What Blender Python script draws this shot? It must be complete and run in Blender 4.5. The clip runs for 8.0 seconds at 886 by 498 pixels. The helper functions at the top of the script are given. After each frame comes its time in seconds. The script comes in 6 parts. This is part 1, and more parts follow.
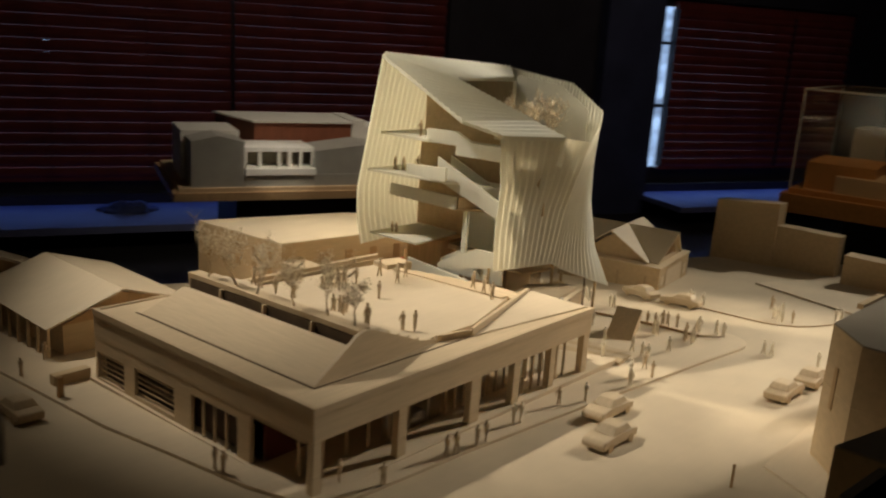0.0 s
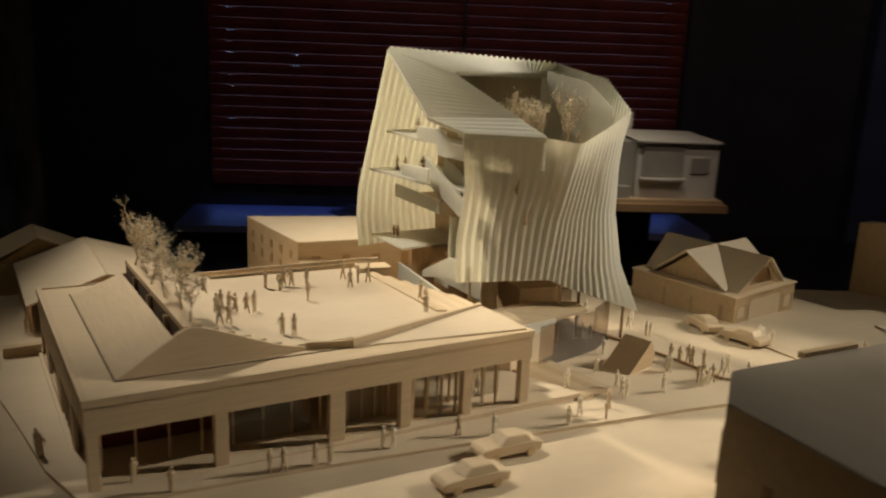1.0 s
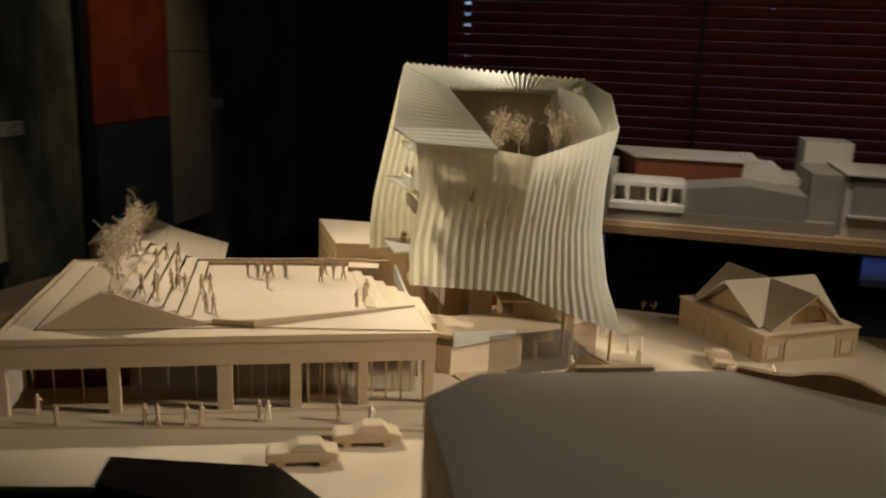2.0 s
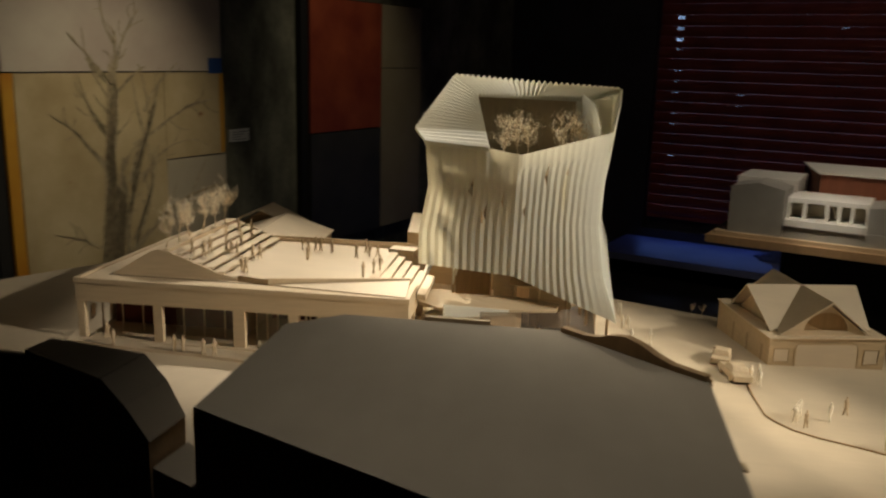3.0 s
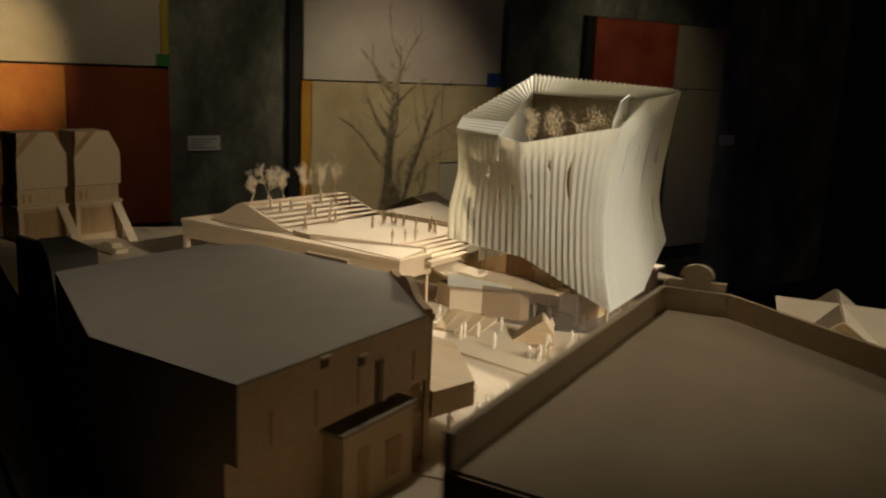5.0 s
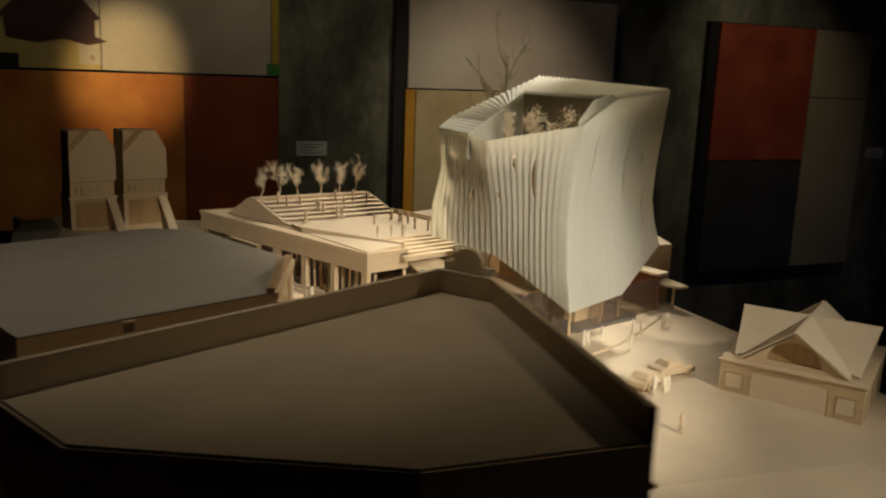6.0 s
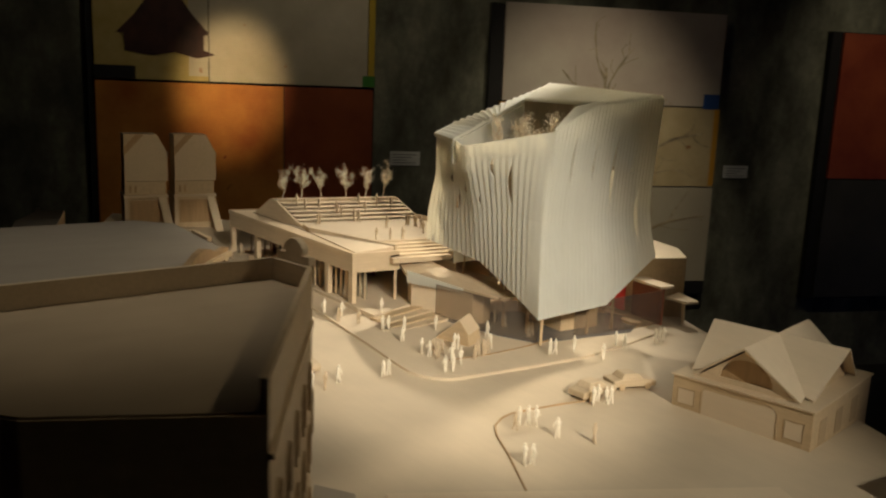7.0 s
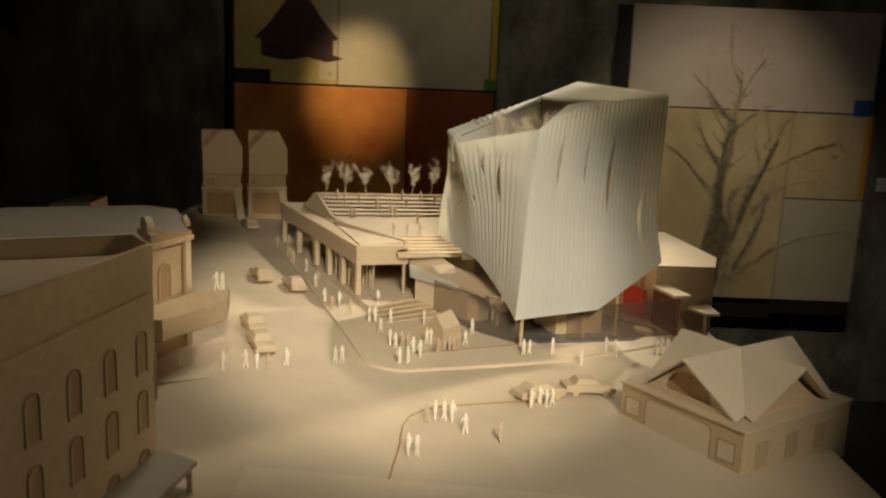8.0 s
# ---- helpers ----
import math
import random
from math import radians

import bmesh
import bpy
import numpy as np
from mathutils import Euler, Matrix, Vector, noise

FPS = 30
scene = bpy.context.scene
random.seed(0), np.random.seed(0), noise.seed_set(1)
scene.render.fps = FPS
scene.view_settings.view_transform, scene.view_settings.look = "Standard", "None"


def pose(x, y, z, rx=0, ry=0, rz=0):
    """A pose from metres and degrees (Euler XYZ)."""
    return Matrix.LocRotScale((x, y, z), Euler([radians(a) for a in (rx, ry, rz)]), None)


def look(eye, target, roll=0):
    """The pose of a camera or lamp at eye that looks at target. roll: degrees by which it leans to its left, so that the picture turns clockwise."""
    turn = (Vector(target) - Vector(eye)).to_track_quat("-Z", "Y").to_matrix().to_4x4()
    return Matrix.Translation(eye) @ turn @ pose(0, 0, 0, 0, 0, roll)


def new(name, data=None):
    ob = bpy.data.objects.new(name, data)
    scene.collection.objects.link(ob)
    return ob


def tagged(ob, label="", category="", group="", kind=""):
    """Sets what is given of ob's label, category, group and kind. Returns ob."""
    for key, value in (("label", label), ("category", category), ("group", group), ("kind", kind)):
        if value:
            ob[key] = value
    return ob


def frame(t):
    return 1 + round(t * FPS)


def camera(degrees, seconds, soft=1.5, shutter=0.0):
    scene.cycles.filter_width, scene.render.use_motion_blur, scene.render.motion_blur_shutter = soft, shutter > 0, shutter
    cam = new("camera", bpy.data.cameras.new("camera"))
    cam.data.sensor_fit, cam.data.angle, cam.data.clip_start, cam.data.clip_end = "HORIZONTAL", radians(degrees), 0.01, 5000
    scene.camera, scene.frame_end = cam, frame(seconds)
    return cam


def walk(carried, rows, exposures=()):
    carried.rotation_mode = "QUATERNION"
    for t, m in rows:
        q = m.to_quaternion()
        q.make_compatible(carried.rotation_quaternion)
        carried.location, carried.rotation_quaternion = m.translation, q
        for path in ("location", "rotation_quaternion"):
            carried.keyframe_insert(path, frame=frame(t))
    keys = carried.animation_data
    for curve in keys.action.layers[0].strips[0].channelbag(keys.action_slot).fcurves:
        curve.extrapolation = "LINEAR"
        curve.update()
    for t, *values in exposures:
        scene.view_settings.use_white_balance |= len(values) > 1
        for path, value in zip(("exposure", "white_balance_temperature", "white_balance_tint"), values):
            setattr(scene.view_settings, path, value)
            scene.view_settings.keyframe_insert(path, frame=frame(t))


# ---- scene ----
cam = camera(55.1, 8.0, soft=2.2, shutter=0.5)
PATH = [
    (0, (-0.404, -0.448, 0.372), (1.068, 0.809, -0.132), 3.7),
    (0.5, (-0.248, -0.528, 0.371), (1.014, 0.932, -0.151), 3.5),
    (1, (-0.074, -0.622, 0.361), (0.908, 1.046, -0.142), 2.4),
    (1.5, (0.094, -0.704, 0.359), (0.782, 1.109, -0.129), 2.5),
    (3, (0.544, -0.96, 0.364), (0.36, 0.981, -0.083), 1.5),
    (3.5, (0.694, -1.008, 0.354), (0.272, 0.898, -0.084), 2.1),
    (4, (0.829, -1.014, 0.355), (0.225, 0.843, -0.077), 1.9),
    (4.5, (0.926, -0.994, 0.347), (0.134, 0.794, -0.073), 2.3),
    (6, (1.286, -0.803, 0.331), (-0.015, 0.661, -0.072), 2.1),
    (6.5, (1.38, -0.718, 0.33), (-0.043, 0.635, -0.052), 2.1),
    (7, (1.463, -0.641, 0.326), (-0.079, 0.574, -0.055), 2.2),
    (7.5, (1.545, -0.523, 0.323), (-0.114, 0.526, -0.061), 2.1),
    (8, (1.617, -0.416, 0.324), (-0.152, 0.435, -0.059), 2.4),
]
walk(cam, [(t, look(eye, target, roll)) for t, eye, target, roll in PATH])

# ---- world and light ----
world = bpy.data.worlds.new("gallery_dark")
scene.world = world
world.use_nodes = True
world.node_tree.nodes["Background"].inputs[0].default_value = (1.0, 0.88, 0.75, 1)
world.node_tree.nodes["Background"].inputs[1].default_value = 0.006

# the room's own axes: S runs along the window wall, N towards it
SX, SY = 0.9063, -0.4226
NX, NY = 0.4226, 0.9063


def room(s, n, z=0.0):
    return Vector((s * SX + n * NX, s * SY + n * NY, z))


def spot(name, eye, target, watts, degrees, colour, radius=0.03, blend=0.5):
    data = bpy.data.lights.new(name, "SPOT")
    data.energy, data.color = watts, colour
    data.spot_size, data.spot_blend, data.shadow_soft_size = radians(degrees), blend, radius
    ob = new(name, data)
    ob.matrix_world = look(eye, target)
    return ob


WARM = (1.0, 0.85, 0.61)
spot("track_spot", (-0.2, 1.35, 1.65), (0.33, 0.30, 0.08), 160, 27.7, (1.0, 0.88, 0.69), 0.03, 1.0)
spot("track_spot", (3.0, -0.36, 1.5), (0.80, 0.07, 0.02), 130, 17.2, (1.0, 0.9, 0.72), 0.02, 0.8)
spot("track_spot", (2.72, -0.61, 1.13), (0.45, 0.07, 0.0), 150, 15.6, (1.0, 0.88, 0.69), 0.02, 0.5)
spot("track_spot", (0.12, 2.1, 1.12), (0.52, 0.38, 0.20), 350, 13.5, WARM, 0.10, 0.9)
# added helper spot: brightens the parapet building's street wall and roof
spot("track_spot", (2.1, 1.1, 1.5), (1.0, -0.44, 0.11), 20, 11, (1.0, 0.85, 0.58), 0.03, 0.8)
spot("track_spot", (0.55, -0.2, 1.7), (0.67, -0.38, 0.1), 20, 32, (1.0, 0.9, 0.72), 0.04, 0.7)
spot("track_spot", (1.16, -1.48, 1.65), (0.97, 0.17, 0.0), 9, 18, WARM, 0.03, 0.8)
spot("track_spot", room(-0.45, 0.1, 1.35), room(-1.83, -0.02, 0.26), 104, 16.5, (1.0, 0.72, 0.38), 0.03, 1.0)
spot("track_spot", room(-0.6, 1.4, 1.5), room(-1.83, 1.42, -0.25), 54, 48, WARM, 0.04, 1.0)
spot("track_spot", room(-0.6, 2.6, 1.5), room(-1.83, 2.9, 0.2), 15, 50, WARM, 0.04, 1.0)
spot("track_spot", room(1.0, 1.95, 1.5), room(0.8, 2.7, -0.15), 46, 55, (1.0, 0.85, 0.66), 0.04, 1.0)
spot("track_spot", room(0.56, 1.6, 1.3), room(0.57, 2.62, -0.16), 46, 11, (1.0, 0.9, 0.75), 0.03, 0.7)
# added narrow helper spot that brightens only the twin houses
spot("track_spot", (2.3, -0.1, 1.4), (-0.26, 0.0, 0.11), 36, 6.5, (1.0, 0.85, 0.6), 0.02, 0.6)
# dim unseen floods, added to lift the blinds, walls and room
spot("track_flood", room(2.0, 1.2, 1.7), room(1.6, 4.9, 0.2), 31, 110, (1.0, 0.75, 0.6), 0.1, 1.0)
spot("track_flood", room(4.4, 1.8, 1.7), room(4.9, 4.9, 0.1), 14, 80, (1.0, 0.75, 0.65), 0.1, 1.0)
spot("track_flood", room(0.4, 0.5, 1.72), room(0.4, 0.3, 0.0), 1.2, 120, WARM, 0.1, 1.0)
spot("track_flood", room(-0.6, 0.3, 1.7), room(-1.83, 0.5, 0.1), 13, 125, WARM, 0.1, 1.0)
spot("track_spot", (1.9, -0.1, 1.3), (2.45, 0.25, -0.05), 14, 40, (1.0, 0.68, 0.36), 0.03, 0.8)


def area(name, m, wide, high, watts, colour):
    data = bpy.data.lights.new(name, "AREA")
    data.shape, data.size, data.size_y = "RECTANGLE", wide, high
    data.energy, data.color = watts, colour
    ob = new(name, data)
    ob.matrix_world = m
    return ob


BLUE = (0.16, 0.3, 1.0)
# daylight that falls under the blinds on to the sills
for s0, s1 in ((-0.80, 2.26), (4.05, 6.0)):
    sm = (s0 + s1) / 2
    area("window_daylight", look(room(sm, 4.87, -0.69), room(sm, 4.55, -0.86)), s1 - s0, 0.08, 0.7, BLUE)


# ---- materials ----
def nodes_of(name):
    mat = bpy.data.materials.new(name)
    mat.use_nodes = True
    t = mat.node_tree
    return mat, t, t.nodes["Principled BSDF"]


def ramp(t, fac, stops):
    r = t.nodes.new("ShaderNodeValToRGB")
    while len(r.color_ramp.elements) < len(stops):
        r.color_ramp.elements.new(0.5)
    for e, (p, c) in zip(r.color_ramp.elements, stops):
        e.position, e.color = p, (*c, 1)
    t.links.new(fac, r.inputs[0])
    return r.outputs[0]


def noise_of(t, scale, stretch=(1, 1, 1), detail=4.0, rough=0.55):
    co = t.nodes.new("ShaderNodeTexCoord")
    mp = t.nodes.new("ShaderNodeMapping")
    mp.inputs["Scale"].default_value = stretch
    n = t.nodes.new("ShaderNodeTexNoise")
    n.inputs["Scale"].default_value, n.inputs["Detail"].default_value, n.inputs["Roughness"].default_value = scale, detail, rough
    t.links.new(co.outputs["Object"], mp.inputs[0])
    t.links.new(mp.outputs[0], n.inputs["Vector"])
    return n.outputs["Fac"]


def mix_of(t, fac, a, b, blend="MIX"):
    m = t.nodes.new("ShaderNodeMix")
    m.data_type, m.blend_type = "RGBA", blend
    for sock, v in ((m.inputs["Factor"], fac), (m.inputs["A"], a), (m.inputs["B"], b)):
        if isinstance(v, (int, float)):
            sock.default_value = v
        elif isinstance(v, tuple):
            sock.default_value = (*v, 1)
        else:
            t.links.new(v, sock)
    return m.outputs["Result"]


def bump_of(t, bsdf, height, strength, distance=0.0005):
    b = t.nodes.new("ShaderNodeBump")
    b.inputs["Strength"].default_value, b.inputs["Distance"].default_value = strength, distance
    t.links.new(height, b.inputs["Height"])
    t.links.new(b.outputs[0], bsdf.inputs["Normal"])


def shade(c, k):
    return tuple(v * k for v in c)


def wood(name, c, grain=(1, 14, 14), scale=26.0, contrast=0.16, stain=0.12, rough=0.6, vary=0.12, bump=0.25):
    """Bare sheet wood: fine grain along one axis, broad blotches, each piece a little different."""
    mat, t, b = nodes_of(name)
    g = noise_of(t, scale, grain, 5.0)
    col = ramp(t, g, ((0.25, shade(c, 1 - contrast)), (0.75, shade(c, 1 + contrast * 0.6))))
    s = noise_of(t, 9.0, (1, 1, 1), 3.0)
    blotch = ramp(t, s, ((0.3, (1 - stain,) * 3), (0.7, (1.0, 1.0, 1.0))))
    col = mix_of(t, 1.0, col, blotch, "MULTIPLY")
    info = t.nodes.new("ShaderNodeObjectInfo")
    piece = ramp(t, info.outputs["Random"], ((0.0, (1 - vary, 1 - vary * 1.1, 1 - vary * 1.25)), (1.0, (1.0, 1.0, 1.0))))
    col = mix_of(t, 1.0, col, piece, "MULTIPLY")
    t.links.new(col, b.inputs["Base Color"])
    b.inputs["Roughness"].default_value = rough
    b.inputs["Specular IOR Level"].default_value = 0.3
    bump_of(t, b, g, bump)
    return mat


def plain(name, c, rough=0.6, vary=0.1, scale=30.0, metallic=0.0, bump=0.1):
    mat, t, b = nodes_of(name)
    n = noise_of(t, scale, (1, 1, 1), 5.0)
    t.links.new(ramp(t, n, ((0.3, shade(c, 1 - vary)), (0.7, shade(c, 1 + vary)))), b.inputs["Base Color"])
    b.inputs["Roughness"].default_value, b.inputs["Metallic"].default_value = rough, metallic
    bump_of(t, b, n, bump)
    return mat


BASS = wood("basswood_sheet", (0.70, 0.56, 0.38), contrast=0.1)
BASS_Y = wood("basswood_sheet_cross", (0.68, 0.54, 0.365), grain=(14, 1, 14), contrast=0.1)
GROUND = wood("ground_sheet", (0.64, 0.53, 0.38), grain=(1, 10, 10), scale=14.0, contrast=0.025, stain=0.16, vary=0.0, bump=0.04)
PAVE = wood("pavement_sheet", (0.70, 0.58, 0.42), grain=(1, 10, 10), scale=18.0, contrast=0.035, stain=0.12, vary=0.0, bump=0.06)


def card():
    """Thin ivory card that lets some light through."""
    mat = wood("ivory_card", (0.79, 0.815, 0.785), grain=(8, 8, 1), scale=20.0, contrast=0.07, stain=0.07, vary=0.05, rough=0.55)
    t = mat.node_tree
    b = t.nodes["Principled BSDF"]
    tr = t.nodes.new("ShaderNodeBsdfTranslucent")
    tr.inputs["Color"].default_value = (0.90, 0.86, 0.74, 1)
    m = t.nodes.new("ShaderNodeMixShader")
    m.inputs[0].default_value = 0.5
    t.links.new(b.outputs[0], m.inputs[1])
    t.links.new(tr.outputs[0], m.inputs[2])
    t.links.new(m.outputs[0], t.nodes["Material Output"].inputs[0])
    return mat


CARD = card()
BROWN = wood("brown_wood", (0.50, 0.33, 0.17), grain=(8, 8, 1), scale=22.0, contrast=0.2)
COURT = wood("court_wall_wood", (0.40, 0.33, 0.22), grain=(8, 8, 1), scale=22.0, contrast=0.14)
GREYBOARD = wood("grey_board", (0.36, 0.31, 0.25), grain=(3, 1, 3), scale=12.0, contrast=0.05, stain=0.12, vary=0.0, rough=0.75)
TANBOARD = wood("tan_roof_board", (0.46, 0.355, 0.235), grain=(3, 1, 3), scale=12.0, contrast=0.05, stain=0.14, vary=0.0, rough=0.75)
SAND = wood("sanded_block", (0.62, 0.47, 0.29), grain=(1, 9, 9), scale=16.0, contrast=0.12, vary=0.06)
FIGURE = plain("figure_wood", (0.58, 0.46, 0.31), 0.6, 0.15, 200.0)
# paler copy of the figure wood, with strong light put into the colour
LIT_FIGURE = plain("figure_card", (0.85, 0.78, 0.64), 0.6, 0.1, 200.0)
TWIG = plain("dried_twig", (0.62, 0.50, 0.34), 0.7, 0.2, 300.0)
LEAF = plain("dried_flower_buds", (0.82, 0.74, 0.57), 0.7, 0.2, 300.0)
DULLRED = plain("dull_red_paint", (0.13, 0.022, 0.012), 0.6, 0.25, 40.0)
RED = plain("red_paint", (0.50, 0.016, 0.010), 0.5, 0.2, 40.0)
# near-black brown that stands for the shade inside the pavilion
ROOMSHADE = plain("dark_interior_card", (0.07, 0.035, 0.02), 0.7, 0.3, 40.0)
TRIM = wood("incised_line_wood", (0.51, 0.38, 0.235), contrast=0.1)
# for grooves and small windows, and for shade painted in slot and eave
GROOVE_SHADE = plain("dark_groove", (0.12, 0.08, 0.045), 0.8, 0.2, 80.0)
BLACK = plain("black_lacquer", (0.012, 0.011, 0.010), 0.5, 0.2, 8.0)


def acrylic(name, c=(0.92, 0.93, 0.92), alpha=0.22, rough=0.06):
    mat, t, b = nodes_of(name)
    g = t.nodes.new("ShaderNodeBsdfGlossy")
    g.inputs["Roughness"].default_value = rough
    tr = t.nodes.new("ShaderNodeBsdfTransparent")
    tr.inputs["Color"].default_value = (*c, 1)
    m = t.nodes.new("ShaderNodeMixShader")
    m.inputs[0].default_value = 0.05
    t.links.new(tr.outputs[0], m.inputs[1])
    t.links.new(g.outputs[0], m.inputs[2])
    b.inputs["Base Color"].default_value = (*c, 1)
    b.inputs["Roughness"].default_value = 0.5
    m2 = t.nodes.new("ShaderNodeMixShader")
    m2.inputs[0].default_value = alpha
    t.links.new(m.outputs[0], m2.inputs[1])
    t.links.new(b.outputs[0], m2.inputs[2])
    t.links.new(m2.outputs[0], t.nodes["Material Output"].inputs[0])
    return mat


ACRYLIC = acrylic("clear_acrylic", (0.86, 0.86, 0.84), alpha=0.05)
CLEAR = acrylic("case_acrylic", (0.97, 0.97, 0.96), alpha=0.006, rough=0.03)
SMOKE = acrylic("smoky_acrylic", (0.70, 0.64, 0.57), alpha=0.06)
SMOKEFLOOR = plain("grey_acrylic_sheet", (0.15, 0.14, 0.135), 0.22, 0.2, 20.0, bump=0.02)
FROST = acrylic("frosted_acrylic", (0.95, 0.95, 0.93), 0.4)


def concrete(name, c):
    mat, t, b = nodes_of(name)
    big = noise_of(t, 2.6, (1, 1, 0.6), 8.0, 0.68)
    fine = noise_of(t, 40.0, (1, 1, 1), 4.0)
    drip = noise_of(t, 6.0, (1, 1, 0.5), 6.0, 0.62)
    col = ramp(t, big, ((0.34, shade(c, 0.3)), (0.5, c), (0.64, shade(c, 1.9))))
    col = mix_of(t, 1.0, col, ramp(t, drip, ((0.36, (0.55, 0.54, 0.52)), (0.56, (1.0, 1.0, 1.0)))), "MULTIPLY")
    spots = ramp(t, fine, ((0.3, (0.8,) * 3), (0.7, (1.0,) * 3)))
    t.links.new(mix_of(t, 1.0, col, spots, "MULTIPLY"), b.inputs["Base Color"])
    b.inputs["Roughness"].default_value = 0.75
    bump_of(t, b, fine, 0.3, 0.002)
    return mat


WALL = concrete("dark_concrete_wall", (0.16, 0.16, 0.115))
FLOOR = plain("dark_floor", (0.03, 0.028, 0.026), 0.35, 0.3, 3.0)
CEIL = plain("black_ceiling", (0.012, 0.012, 0.012), 0.8, 0.1, 4.0)
DARKWALL = plain("dark_painted_wall", (0.032, 0.032, 0.042), 0.6, 0.25, 4.0)


def canvas(name, c1, c2, scale=5.0, fleck=None):
    mat, t, b = nodes_of(name)
    n = noise_of(t, scale, (1, 1, 1), 6.0, 0.6)
    col = ramp(t, n, ((0.3, c1), (0.7, c2)))
    if fleck:
        f = noise_of(t, 16.0, (1, 1, 1), 2.0)
        col = mix_of(t, ramp(t, f, ((0.72, (0, 0, 0)), (0.78, (1, 1, 1)))), col, fleck)
    t.links.new(col, b.inputs["Base Color"])
    b.inputs["Roughness"].default_value = 0.55
    weave = noise_of(t, 400.0)
    bump_of(t, b, weave, 0.2)
    return mat


def glow(name, c, strength):
    mat, t, b = nodes_of(name)
    e = t.nodes.new("ShaderNodeEmission")
    n = noise_of(t, 3.0, (1, 1, 2), 4.0)
    t.links.new(ramp(t, n, ((0.35, shade(c, 0.35)), (0.6, c))), e.inputs["Color"])
    e.inputs["Strength"].default_value = strength
    t.links.new(e.outputs[0], t.nodes["Material Output"].inputs[0])
    return mat


SKYGLOW = glow("daylight_outside", (0.40, 0.60, 1.0), 2.0)


# ---- building blocks ----
def thing(name, at, label, category, group="", kind=""):
    ob = new(name)
    ob.empty_display_size = 0.01
    ob.location = at
    return tagged(ob, label, category, group, kind)


def part(name, bm, mat, parent=None, label=""):
    """One mesh object out of bm, whose vertices are in world places, under parent."""
    bmesh.ops.recalc_face_normals(bm, faces=bm.faces)
    me = bpy.data.meshes.new(name)
    bm.to_mesh(me)
    bm.free()
    me.materials.append(mat)
    ob = new(name, me)
    if parent:
        ob.parent = parent
        chain = Vector()
        p = parent
        while p:
            chain += p.location
            p = p.parent
        ob.matrix_parent_inverse = Matrix.Translation(-chain)
    if label:
        ob["label"] = label
    return ob


def setting(name, bm, mat, label, category):
    return tagged(part(name, bm, mat), label, category, kind="structure")


def add_box(bm, x0, x1, y0, y1, z0, z1, m=None, bevel=0.0):
    vs = [bm.verts.new((x, y, z)) for z in (z0, z1) for y in (y0, y1) for x in (x0, x1)]
    fs = [bm.faces.new([vs[i] for i in f]) for f in ((0, 2, 3, 1), (4, 5, 7, 6), (0, 1, 5, 4), (2, 6, 7, 3), (0, 4, 6, 2), (1, 3, 7, 5))]
    if bevel:
        es = list({e for f in fs for e in f.edges})
        r = bmesh.ops.bevel(bm, geom=es, offset=bevel, segments=1, affect="EDGES")
        vs = [v for v in r["verts"]]
        vs = list({v for f in r["faces"] for v in f.verts} | {v for v in vs if v.is_valid})
    if m is not None:
        bmesh.ops.transform(bm, matrix=m, verts=[v for v in vs if v.is_valid])
    return bm


def box(x0, x1, y0, y1, z0, z1, m=None, bevel=0.0):
    return add_box(bmesh.new(), x0, x1, y0, y1, z0, z1, m, bevel)


def add_prism(bm, base, top):
    """A solid between two rings of points with equal counts."""
    a = [bm.verts.new(p) for p in base]
    b = [bm.verts.new(p) for p in top]
    n = len(a)
    bm.faces.new(a[::-1])
    bm.faces.new(b)
    for i in range(n):
        j = (i + 1) % n
        bm.faces.new((a[i], a[j], b[j], b[i]))
    return bm


def prism(base, top):
    return add_prism(bmesh.new(), base, top)


def gz(x, y):
    """Height of the sloping site."""
    return 0.0024 - 0.0339 * x - 0.0494 * y


def slab(outline, thick, lift=0.0):
    """A sheet that lies on the site."""
    return prism([(x, y, gz(x, y) + lift - 0.0005) for x, y in outline], [(x, y, gz(x, y) + lift + thick) for x, y in outline])


def block(outline, z0, z1):
    return prism([(x, y, z0) for x, y in outline], [(x, y, z1) for x, y in outline])


def sheet(bm, ps, normal, thick):
    """A flat board with the corners ps, thick along normal."""
    n = Vector(normal).normalized() * thick
    return add_prism(bm, [Vector(p) for p in ps], [Vector(p) + n for p in ps])


def holed(bm, o, along, length, z0, z1, thick, holes):
    """A wall from o along a level direction, with rectangular openings (u0, u1, z0, z1)."""
    a = Vector(along).normalized()
    n = Vector((-a.y, a.x, 0)) * thick
    us = sorted({0, length, *[h[0] for h in holes], *[h[1] for h in holes]})
    zs = sorted({z0, z1, *[h[2] for h in holes], *[h[3] for h in holes]})
    for i in range(len(us) - 1):
        run = None
        for j in range(len(zs) - 1):
            um, zm = (us[i] + us[i + 1]) / 2, (zs[j] + zs[j + 1]) / 2
            solid = not any(h[0] < um < h[1] and h[2] < zm < h[3] for h in holes)
            if solid and run is None:
                run = zs[j]
            last = j == len(zs) - 2
            if run is not None and (not solid or last):
                top = zs[j + 1] if solid else zs[j]
                p, q = Vector(o) + a * us[i], Vector(o) + a * us[i + 1]
                ring = [p, q, q + n, p + n]
                add_prism(bm, [(v.x, v.y, run) for v in ring], [(v.x, v.y, top) for v in ring])
                run = None
    bmesh.ops.remove_doubles(bm, verts=bm.verts, dist=1e-5)
    return bm


